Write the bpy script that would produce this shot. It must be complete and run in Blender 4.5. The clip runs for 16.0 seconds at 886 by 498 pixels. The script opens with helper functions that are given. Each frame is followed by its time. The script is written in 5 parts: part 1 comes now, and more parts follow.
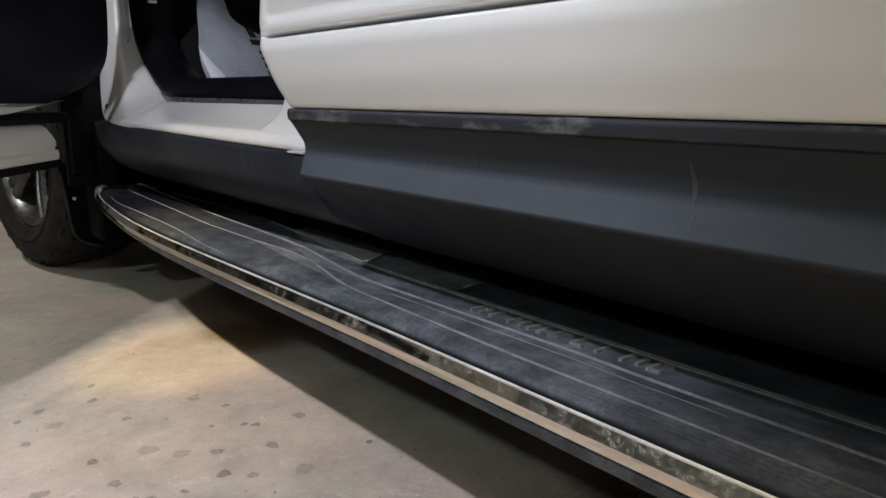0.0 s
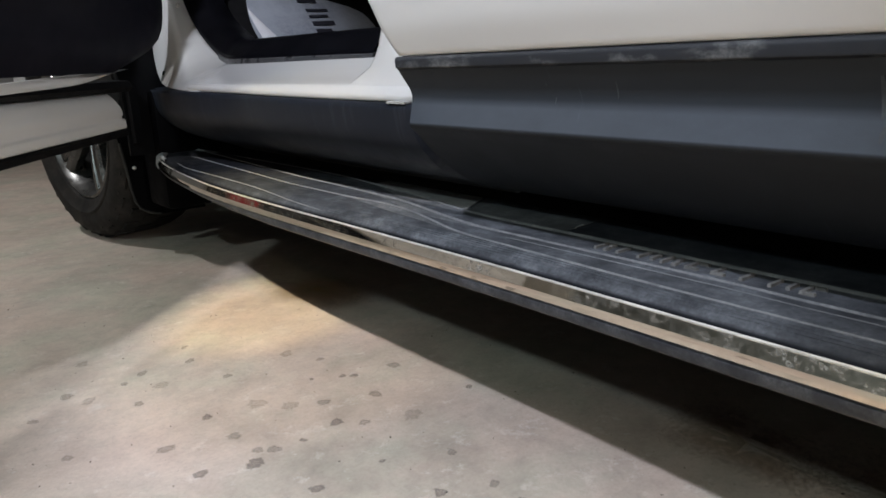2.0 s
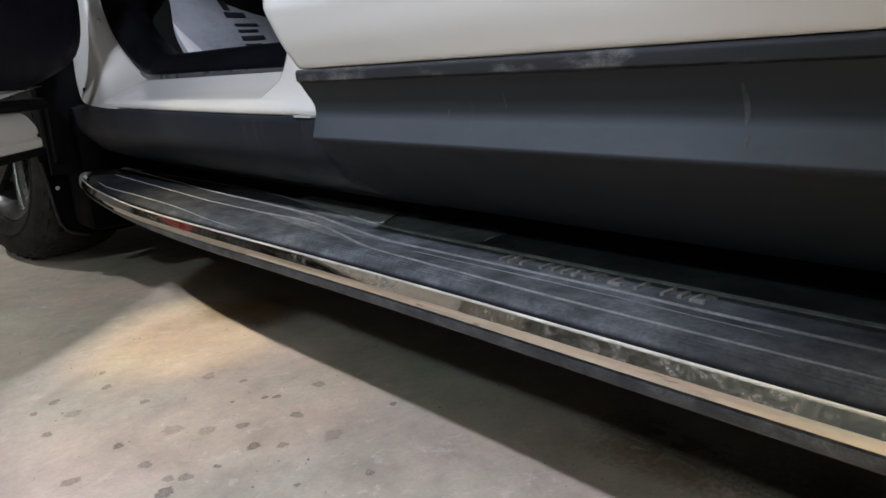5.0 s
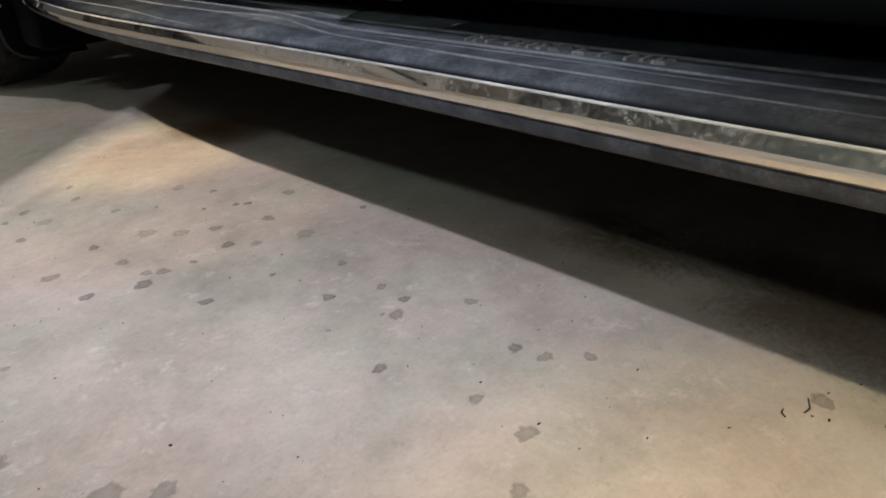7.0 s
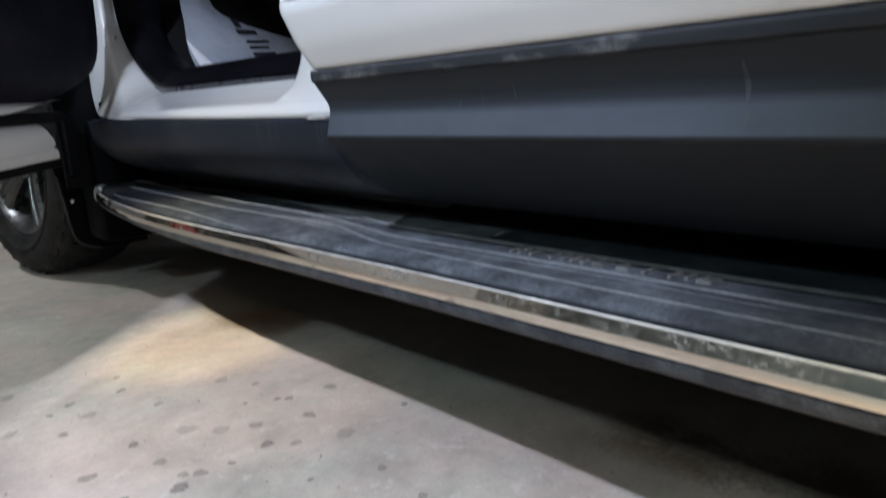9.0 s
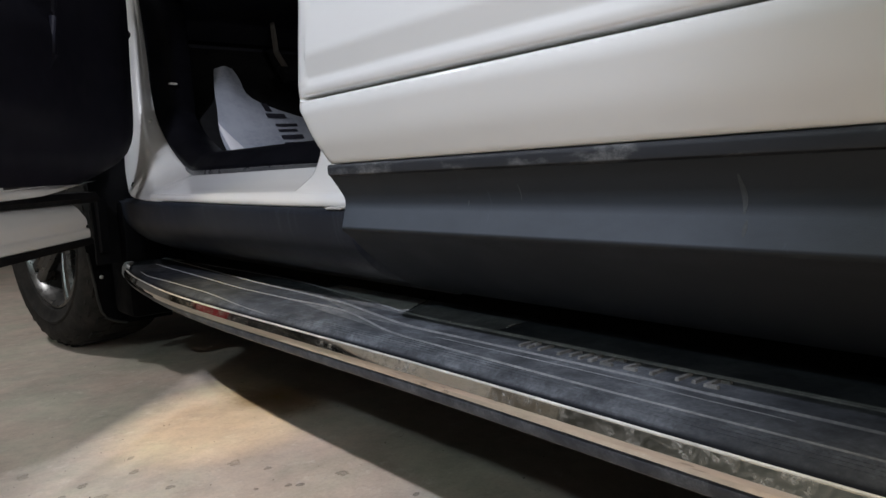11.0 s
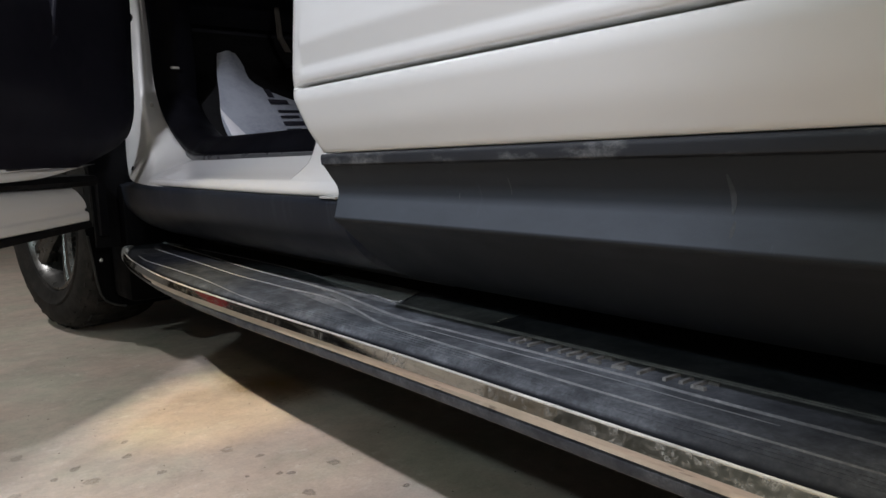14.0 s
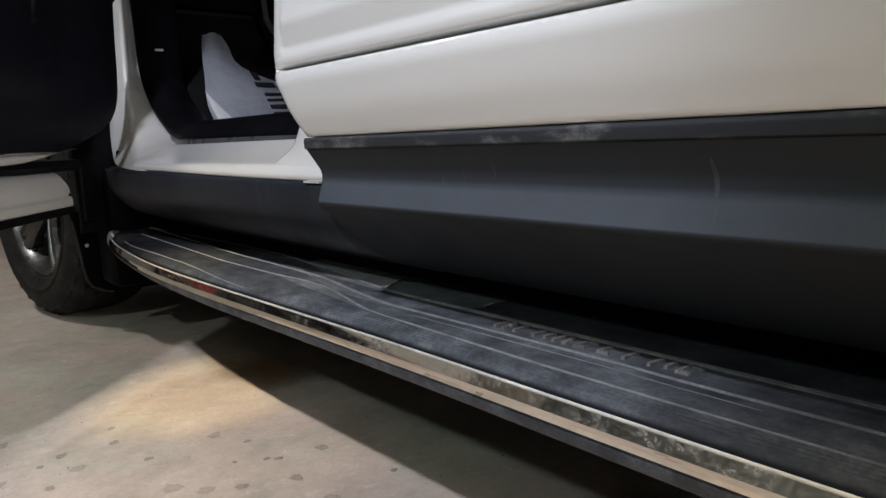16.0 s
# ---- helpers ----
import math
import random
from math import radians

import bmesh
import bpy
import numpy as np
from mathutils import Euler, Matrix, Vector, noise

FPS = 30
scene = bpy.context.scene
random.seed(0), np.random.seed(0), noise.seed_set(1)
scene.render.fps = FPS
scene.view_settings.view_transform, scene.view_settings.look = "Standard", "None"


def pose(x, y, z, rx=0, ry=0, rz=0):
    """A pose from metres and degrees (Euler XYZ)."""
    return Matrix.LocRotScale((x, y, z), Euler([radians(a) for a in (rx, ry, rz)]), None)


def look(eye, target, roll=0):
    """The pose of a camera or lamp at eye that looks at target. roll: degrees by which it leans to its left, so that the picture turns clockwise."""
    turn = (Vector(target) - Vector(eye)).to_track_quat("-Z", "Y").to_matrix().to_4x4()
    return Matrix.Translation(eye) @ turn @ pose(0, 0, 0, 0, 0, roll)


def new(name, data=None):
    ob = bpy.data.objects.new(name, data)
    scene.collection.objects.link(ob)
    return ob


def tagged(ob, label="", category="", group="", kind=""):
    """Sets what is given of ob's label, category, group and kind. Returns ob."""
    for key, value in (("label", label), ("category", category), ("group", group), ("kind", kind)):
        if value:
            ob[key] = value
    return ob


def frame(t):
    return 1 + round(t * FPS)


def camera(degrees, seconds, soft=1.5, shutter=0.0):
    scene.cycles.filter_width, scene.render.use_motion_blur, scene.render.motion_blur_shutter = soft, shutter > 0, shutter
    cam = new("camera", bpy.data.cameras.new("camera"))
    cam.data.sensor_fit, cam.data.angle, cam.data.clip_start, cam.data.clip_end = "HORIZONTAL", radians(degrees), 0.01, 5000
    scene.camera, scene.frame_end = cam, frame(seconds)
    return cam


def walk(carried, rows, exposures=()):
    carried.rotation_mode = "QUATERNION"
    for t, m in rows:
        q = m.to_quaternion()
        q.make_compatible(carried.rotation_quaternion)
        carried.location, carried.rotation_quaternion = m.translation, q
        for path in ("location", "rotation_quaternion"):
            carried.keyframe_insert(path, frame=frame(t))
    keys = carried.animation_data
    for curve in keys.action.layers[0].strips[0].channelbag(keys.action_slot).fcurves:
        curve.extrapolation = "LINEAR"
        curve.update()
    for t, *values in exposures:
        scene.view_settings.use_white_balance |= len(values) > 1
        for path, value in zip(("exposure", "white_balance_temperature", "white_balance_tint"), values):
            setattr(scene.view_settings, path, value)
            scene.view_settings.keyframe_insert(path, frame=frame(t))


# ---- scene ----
# the camera and its walk
cam = camera(63.98, 16.0, shutter=0.5)
PATH = [
    (0.0, -0.4907, -0.5324, 0.5201, 78.223, -0.620, -39.828),
    (0.5, -0.4848, -0.5298, 0.5229, 77.547, -0.308, -40.101),
    (1.0, -0.4896, -0.5287, 0.5108, 76.843, 0.236, -39.898),
    (1.5, -0.5380, -0.5083, 0.5148, 75.572, 2.421, -39.606),
    (2.0, -0.5867, -0.4685, 0.5086, 74.788, 2.569, -39.137),
    (2.5, -0.5840, -0.4779, 0.4910, 73.946, 2.394, -39.466),
    (3.0, -0.5824, -0.4789, 0.4987, 74.038, 2.369, -40.582),
    (5.5, -0.5057, -0.5034, 0.5031, 75.998, 2.996, -43.774),
    (6.0, -0.4855, -0.5106, 0.4875, 75.339, 2.773, -45.620),
    (6.5, -0.5276, -0.5192, 0.4563, 67.926, 2.923, -45.722),
    (7.0, -0.5579, -0.5240, 0.4377, 63.600, 2.878, -45.186),
    (7.5, -0.5655, -0.5203, 0.4394, 62.257, 3.480, -44.258),
    (8.0, -0.5678, -0.5148, 0.4435, 64.346, 3.775, -43.180),
    (8.5, -0.5595, -0.5129, 0.4504, 70.173, 3.765, -42.658),
    (9.0, -0.5549, -0.5111, 0.4746, 77.626, 3.463, -42.244),
    (9.5, -0.5543, -0.5197, 0.4863, 81.651, 3.196, -41.599),
    (12.0, -0.5305, -0.5283, 0.5013, 83.640, 3.003, -39.466),
    (12.5, -0.5277, -0.5297, 0.5023, 82.963, 2.289, -39.307),
    (13.0, -0.5278, -0.5306, 0.5051, 82.745, 2.135, -39.272),
    (13.5, -0.5279, -0.5313, 0.5031, 82.657, 2.060, -39.266),
    (14.0, -0.5243, -0.5314, 0.5019, 82.585, 1.963, -39.355),
    (14.5, -0.5209, -0.5309, 0.5024, 82.006, 1.921, -39.447),
    (15.0, -0.5177, -0.5307, 0.5016, 81.690, 2.033, -39.574),
    (15.5, -0.5155, -0.5309, 0.5019, 81.335, 2.099, -39.814),
    (16.0, -0.5133, -0.5305, 0.5025, 81.205, 2.099, -40.036),
]
# seconds, stops, kelvin, tint
EXPOSURE = [(0.0, 0.06, 6280, 10), (1.0, 0.12, 6180, 9), (2.0, 0.23, 6120, 9), (3.0, 0.20, 6080, 9), (5.5, 0.15, 6060, 9), (6.0, 0.33, 6020, 8), (6.5, 0.29, 6200, 9), (7.0, -0.05, 6080, 10), (7.5, -0.16, 5800, 9),
            (8.0, -0.29, 5780, 8), (8.5, -0.07, 5740, 6), (9.0, 0.31, 5560, 8), (9.5, 0.23, 5660, 9), (12.0, 0.02, 6280, 10), (13.5, 0.02, 6260, 10), (16.0, 0.08, 6240, 10)]
walk(cam, [(t, pose(x, y, z, rx, ry, rz)) for t, x, y, z, rx, ry, rz in PATH], EXPOSURE)

# ---- light: ceiling lamps and a wall tube, plus added beams that shape the lit patches ----
world = bpy.data.worlds.new("garage_air")
world.use_nodes = True
world.node_tree.nodes["Background"].inputs["Color"].default_value = (0.75, 0.82, 1.0, 1)
world.node_tree.nodes["Background"].inputs["Strength"].default_value = 0.02
scene.world = world
scene.view_settings.exposure = 0.0


def area_lamp(name, eye, target, watts, colour, sx, sy):
    data = bpy.data.lights.new(name, "AREA")
    data.shape, data.size, data.size_y, data.energy, data.color = "RECTANGLE", sx, sy, watts, colour
    ob = new(name, data)
    ob.matrix_world = look(eye, target)
    return ob


def beam(name, eye, target, watts, colour, degrees, blend, radius):
    data = bpy.data.lights.new(name, "SPOT")
    data.energy, data.color, data.spot_size, data.spot_blend, data.shadow_soft_size = watts, colour, radians(degrees), blend, radius
    ob = new(name, data)
    ob.matrix_world = look(eye, target)
    return ob


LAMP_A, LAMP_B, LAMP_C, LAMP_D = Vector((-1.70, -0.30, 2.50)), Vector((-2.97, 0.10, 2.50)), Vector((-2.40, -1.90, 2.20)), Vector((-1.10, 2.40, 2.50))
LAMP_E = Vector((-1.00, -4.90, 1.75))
# The main cone is sized to end at the edge of the lit floor.
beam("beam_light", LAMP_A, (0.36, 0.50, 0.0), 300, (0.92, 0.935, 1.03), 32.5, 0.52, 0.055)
# Added beams with no lamp of their own: warm pools, pillar fill, floor fill.
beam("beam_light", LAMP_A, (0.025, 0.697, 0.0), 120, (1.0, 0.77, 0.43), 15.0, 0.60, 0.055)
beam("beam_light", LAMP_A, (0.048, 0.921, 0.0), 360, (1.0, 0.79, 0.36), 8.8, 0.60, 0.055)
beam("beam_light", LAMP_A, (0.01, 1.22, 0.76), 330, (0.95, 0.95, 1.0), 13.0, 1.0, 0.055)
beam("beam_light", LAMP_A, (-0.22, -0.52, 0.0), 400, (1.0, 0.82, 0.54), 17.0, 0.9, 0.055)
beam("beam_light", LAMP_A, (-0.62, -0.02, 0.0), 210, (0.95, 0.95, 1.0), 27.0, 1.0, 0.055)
area_lamp("lamp_light", LAMP_B, LAMP_B - Vector((0, 0, 1)), 28.5, (0.80, 0.98, 0.96), 0.20, 0.20)
area_lamp("lamp_light", LAMP_C, LAMP_C - Vector((0, 0, 1)), 10, (1.0, 0.76, 0.48), 0.14, 0.14)
area_lamp("lamp_light", LAMP_D, LAMP_D - Vector((0, 0, 1)), 27, (1.0, 0.97, 0.93), 0.14, 0.14)
area_lamp("lamp_light", LAMP_E + Vector((0, 0.06, 0)), LAMP_E + Vector((0, 1, 0)), 60, (1.0, 0.97, 0.90), 1.10, 0.10)


# ---- materials ----
def material(name):
    m = bpy.data.materials.new(name)
    m.use_nodes = True
    nt = m.node_tree
    return m, nt, nt.nodes["Principled BSDF"], nt.nodes.new("ShaderNodeTexCoord")


def noise_node(nt, coord, scale, detail=4.0, rough=0.55, stretch=None):
    n = nt.nodes.new("ShaderNodeTexNoise")
    n.inputs["Scale"].default_value, n.inputs["Detail"].default_value, n.inputs["Roughness"].default_value = scale, detail, rough
    mp = nt.nodes.new("ShaderNodeMapping")
    mp.inputs["Location"].default_value = (17.31, 23.77, 11.43)
    mp.inputs["Scale"].default_value = stretch or (1, 1, 1)
    nt.links.new(coord.outputs["Object"], mp.inputs["Vector"])
    nt.links.new(mp.outputs["Vector"], n.inputs["Vector"])
    return n.outputs["Fac"]


def along(nt, coord, axis, a, b, low=0.0, high=1.0):
    """A value that goes from low at a to high at b along one axis of the object."""
    sep = nt.nodes.new("ShaderNodeSeparateXYZ")
    nt.links.new(coord.outputs["Object"], sep.inputs["Vector"])
    r = nt.nodes.new("ShaderNodeMapRange")
    for key, value in (("From Min", a), ("From Max", b), ("To Min", low), ("To Max", high)):
        r.inputs[key].default_value = value
    nt.links.new(sep.outputs[axis], r.inputs["Value"])
    return r.outputs["Result"]


def ramp(nt, fac, stops):
    r = nt.nodes.new("ShaderNodeValToRGB")
    while len(r.color_ramp.elements) < len(stops):
        r.color_ramp.elements.new(0.5)
    for e, (p, c) in zip(r.color_ramp.elements, stops):
        e.position, e.color = p, (*(c if isinstance(c, tuple) else (c, c, c)), 1)
    nt.links.new(fac, r.inputs["Fac"])
    return r.outputs["Color"]


def mix(nt, fac, a, b, mode="MIX"):
    n = nt.nodes.new("ShaderNodeMix")
    n.data_type, n.blend_type = "RGBA", mode
    for socket, value in ((n.inputs[0], fac), (n.inputs[6], a), (n.inputs[7], b)):
        if isinstance(value, (int, float)):
            socket.default_value = value
        elif isinstance(value, tuple):
            socket.default_value = (*value, 1)
        else:
            nt.links.new(value, socket)
    return n.outputs[2]


def bump(nt, bsdf, height, strength, distance):
    b = nt.nodes.new("ShaderNodeBump")
    b.inputs["Strength"].default_value, b.inputs["Distance"].default_value = strength, distance
    nt.links.new(height, b.inputs["Height"])
    nt.links.new(b.outputs["Normal"], bsdf.inputs["Normal"])


def make_paint():
    m, nt, b, co = material("white_paint")
    tone = ramp(nt, noise_node(nt, co, 3.0, 5), [(0.3, (0.672, 0.664, 0.662)), (0.7, (0.702, 0.696, 0.694))])
    nt.links.new(tone, b.inputs["Base Color"])
    rough = ramp(nt, noise_node(nt, co, 5.0, 3), [(0.35, 0.30), (0.7, 0.34)])
    nt.links.new(rough, b.inputs["Roughness"])
    b.inputs["Coat Weight"].default_value, b.inputs["Coat Roughness"].default_value = 0.8, 0.05
    bump(nt, b, noise_node(nt, co, 900.0, 2), 0.03, 0.0004)
    return m


def make_dusty(name, base, dust, scale, low, high, roughness, grain=700.0, grain_depth=0.0004, stretch=None, gloss=0.22):
    m, nt, b, co = material(name)
    cloud = ramp(nt, noise_node(nt, co, scale, 7, 0.65, stretch), [(low, 0.0), (high, 1.0)])
    fine = ramp(nt, noise_node(nt, co, scale * 9, 5, 0.7), [(0.35, 0.25), (0.7, 1.0)])
    fac = mix(nt, 1.0, cloud, fine, "MULTIPLY")
    nt.links.new(mix(nt, fac, base, dust), b.inputs["Base Color"])
    r = ramp(nt, noise_node(nt, co, scale * 2.3, 4), [(0.3, max(roughness - 0.08, 0)), (0.7, min(roughness + 0.1, 1))])
    nt.links.new(r, b.inputs["Roughness"])
    b.inputs["Specular IOR Level"].default_value = gloss
    bump(nt, b, noise_node(nt, co, grain, 3, 0.6), 0.35, grain_depth)
    return m


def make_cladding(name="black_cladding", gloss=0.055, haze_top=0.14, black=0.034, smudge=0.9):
    """Black moulded plastic, greyer on its upward faces."""
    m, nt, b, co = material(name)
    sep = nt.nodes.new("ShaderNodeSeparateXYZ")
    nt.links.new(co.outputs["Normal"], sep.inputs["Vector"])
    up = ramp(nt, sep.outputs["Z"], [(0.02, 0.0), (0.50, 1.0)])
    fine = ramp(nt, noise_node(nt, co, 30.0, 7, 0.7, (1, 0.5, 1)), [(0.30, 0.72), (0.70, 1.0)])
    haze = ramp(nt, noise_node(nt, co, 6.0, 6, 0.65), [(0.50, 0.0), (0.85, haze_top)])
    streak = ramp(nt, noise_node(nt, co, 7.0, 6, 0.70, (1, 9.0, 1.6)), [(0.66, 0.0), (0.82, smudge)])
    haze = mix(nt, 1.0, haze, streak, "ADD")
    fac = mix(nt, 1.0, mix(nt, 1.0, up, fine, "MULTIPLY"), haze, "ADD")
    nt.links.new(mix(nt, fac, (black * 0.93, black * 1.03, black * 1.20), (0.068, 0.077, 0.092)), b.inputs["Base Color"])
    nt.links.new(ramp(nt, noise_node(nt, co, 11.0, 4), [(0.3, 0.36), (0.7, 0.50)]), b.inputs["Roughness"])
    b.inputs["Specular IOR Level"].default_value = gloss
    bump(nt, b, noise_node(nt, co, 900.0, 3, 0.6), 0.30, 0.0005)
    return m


def make_rubber():
    """Black tread rubber; fine pale dust lies in clouds on its flat top, little on the rolled outer edge."""
    m, nt, b, co = material("dusty_rubber")
    flat = along(nt, co, "Z", 0.2882, 0.2915, 0.04)
    # Dust thins at both ends; at the rear this paints in weaker light.
    rear = mix(nt, 1.0, along(nt, co, "Y", -0.50, -0.10, 0.22), along(nt, co, "Y", 1.00, 0.45, 0.12), "MULTIPLY")
    cloud = ramp(nt, noise_node(nt, co, 15.0, 7, 0.70, (1.3, 0.8, 1)), [(0.36, 0.16), (0.50, 0.42), (0.66, 0.90)])
    speck = ramp(nt, noise_node(nt, co, 190.0, 6, 0.82), [(0.38, 0.40), (0.53, 0.62), (0.68, 0.92)])
    wipe = ramp(nt, noise_node(nt, co, 34.0, 6, 0.66, (1.3, 0.8, 1)), [(0.38, 0.52), (0.62, 1.0)])
    fac = mix(nt, 1.0, mix(nt, 1.0, cloud, speck, "MULTIPLY"), wipe, "MULTIPLY")
    film = ramp(nt, noise_node(nt, co, 60.0, 6, 0.75), [(0.36, 0.02), (0.68, 0.11)])
    fac = mix(nt, 1.0, mix(nt, 1.0, mix(nt, 1.0, fac, film, "ADD"), flat, "MULTIPLY"), rear, "MULTIPLY")
    nt.links.new(mix(nt, fac, (0.0115, 0.0124, 0.0155), (0.275, 0.292, 0.325)), b.inputs["Base Color"])
    nt.links.new(ramp(nt, noise_node(nt, co, 40.0, 4), [(0.3, 0.50), (0.7, 0.66)]), b.inputs["Roughness"])
    b.inputs["Specular IOR Level"].default_value = 0.06
    bump(nt, b, noise_node(nt, co, 420.0, 3, 0.6), 0.35, 0.0010)
    return m


def make_rib():
    """Raised ribs, rubbed pale where feet land; the rear's weaker light is painted darker."""
    m, nt, b, co = material("worn_rib")
    cloud = ramp(nt, noise_node(nt, co, 26.0, 7, 0.65), [(0.36, 0.0), (0.68, 1.0)])
    grain = ramp(nt, noise_node(nt, co, 230.0, 5, 0.7), [(0.35, 0.25), (0.7, 1.0)])
    fac = mix(nt, 1.0, mix(nt, 1.0, cloud, grain, "MULTIPLY"), along(nt, co, "Y", -0.50, -0.10, 0.30), "MULTIPLY")
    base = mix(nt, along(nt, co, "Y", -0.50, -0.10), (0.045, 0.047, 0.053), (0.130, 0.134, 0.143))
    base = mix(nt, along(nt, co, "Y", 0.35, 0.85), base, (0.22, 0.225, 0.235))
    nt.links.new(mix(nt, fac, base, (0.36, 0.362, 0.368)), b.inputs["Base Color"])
    b.inputs["Roughness"].default_value, b.inputs["Specular IOR Level"].default_value = 0.58, 0.12
    bump(nt, b, noise_node(nt, co, 420.0, 3, 0.6), 0.30, 0.0006)
    return m


def make_rocker():
    """Black plastic below the sill: a dusty lower edge and a few upright dribbles."""
    m, nt, b, co = material("rocker_plastic")
    # Lower edge also paler to paint in light bounced off the floor.
    low = mix(nt, 1.0, along(nt, co, "Z", 0.392, 0.345), along(nt, co, "Y", 0.85, 0.35, 0.09), "MULTIPLY")
    grain = ramp(nt, noise_node(nt, co, 60.0, 7, 0.75), [(0.34, 0.35), (0.66, 1.0)])
    cloud = ramp(nt, noise_node(nt, co, 7.0, 6, 0.65), [(0.40, 0.30), (0.66, 1.0)])
    dribble = ramp(nt, noise_node(nt, co, 9.0, 5, 0.68, (1, 6.0, 0.7)), [(0.56, 0.0), (0.78, 0.11)])
    fac = mix(nt, 1.0, mix(nt, 1.0, mix(nt, 1.0, low, grain, "MULTIPLY"), cloud, "MULTIPLY"), dribble, "ADD")
    nt.links.new(mix(nt, fac, (0.0165, 0.0190, 0.0262), (0.26, 0.272, 0.300)), b.inputs["Base Color"])
    nt.links.new(ramp(nt, noise_node(nt, co, 11.0, 4), [(0.3, 0.34), (0.7, 0.46)]), b.inputs["Roughness"])
    b.inputs["Specular IOR Level"].default_value = 0.07
    bump(nt, b, noise_node(nt, co, 900.0, 3, 0.6), 0.30, 0.0004)
    return m


def make_trim():
    """Smooth black moulded trim with a soft sheen."""
    m, nt, b, co = material("sheen_trim")
    nt.links.new(ramp(nt, noise_node(nt, co, 14.0, 6, 0.7), [(0.35, (0.0030, 0.0030, 0.0042)), (0.70, (0.0062, 0.0062, 0.0085))]), b.inputs["Base Color"])
    nt.links.new(ramp(nt, noise_node(nt, co, 8.0, 4), [(0.3, 0.36), (0.7, 0.48)]), b.inputs["Roughness"])
    b.inputs["Specular IOR Level"].default_value = 0.02
    bump(nt, b, noise_node(nt, co, 800.0, 2), 0.15, 0.0002)
    return m


def make_chrome():
    """Bright chrome; dried water marks cloud its upper face towards the rear."""
    m, nt, b, co = material("spotted_chrome")
    mp = nt.nodes.new("ShaderNodeMapping")
    mp.inputs["Scale"].default_value = (1.0, 0.85, 1.0)
    nt.links.new(co.outputs["Object"], mp.inputs["Vector"])
    wobble = nt.nodes.new("ShaderNodeTexNoise")
    wobble.inputs["Scale"].default_value = 240.0
    shifted = nt.nodes.new("ShaderNodeMix")
    shifted.data_type, shifted.blend_type = "RGBA", "LINEAR_LIGHT"
    shifted.inputs[0].default_value = 0.0035
    nt.links.new(mp.outputs["Vector"], wobble.inputs["Vector"])
    nt.links.new(mp.outputs["Vector"], shifted.inputs[6])
    nt.links.new(wobble.outputs["Color"], shifted.inputs[7])
    v = nt.nodes.new("ShaderNodeTexVoronoi")
    v.inputs["Scale"].default_value = 165.0
    nt.links.new(shifted.outputs[2], v.inputs["Vector"])
    drops = ramp(nt, v.outputs["Distance"], [(0.16, 0.55), (0.34, 0.85), (0.40, 0.0)])
    some = ramp(nt, noise_node(nt, co, 70.0, 3, 0.5, (1, 0.7, 1)), [(0.50, 0.0), (0.58, 1.0)])
    drops = mix(nt, 1.0, drops, some, "MULTIPLY")
    where = ramp(nt, noise_node(nt, co, 12.0, 5, 0.6), [(0.40, 0.12), (0.58, 1.0)])
    film = ramp(nt, noise_node(nt, co, 110.0, 8, 0.76, (1, 0.7, 1)), [(0.44, 0.02), (0.53, 0.22), (0.61, 0.70)])
    spots = mix(nt, 1.0, mix(nt, 0.75, film, drops, "ADD"), where, "MULTIPLY")
    band = along(nt, co, "Z", 0.2736, 0.2742, 0.02)
    rearward = along(nt, co, "Y", 0.36, -0.06, 0.30)
    spots = mix(nt, 1.0, mix(nt, 1.0, spots, band, "MULTIPLY"), rearward, "MULTIPLY")
    nt.links.new(mix(nt, spots, (0.68, 0.625, 0.545), (0.23, 0.228, 0.222)), b.inputs["Base Color"])
    nt.links.new(ramp(nt, spots, [(0.0, 1.0), (1.0, 0.40)]), b.inputs["Metallic"])
    nt.links.new(ramp(nt, spots, [(0.0, 0.035), (0.3, 0.14), (1.0, 0.42)]), b.inputs["Roughness"])
    return m


def make_bead():
    """The chrome's rolled top edge, pale and rough to paint in its highlight line."""
    m, nt, b, co = material("highlight_chrome")
    nt.links.new(ramp(nt, noise_node(nt, co, 70.0, 6, 0.7, (1, 0.3, 1)), [(0.32, (0.42, 0.405, 0.38)), (0.66, (0.74, 0.72, 0.68))]), b.inputs["Base Color"])
    nt.links.new(ramp(nt, noise_node(nt, co, 30.0, 5), [(0.3, 0.60), (0.7, 0.74)]), b.inputs["Roughness"])
    b.inputs["Metallic"].default_value = 0.5
    return m


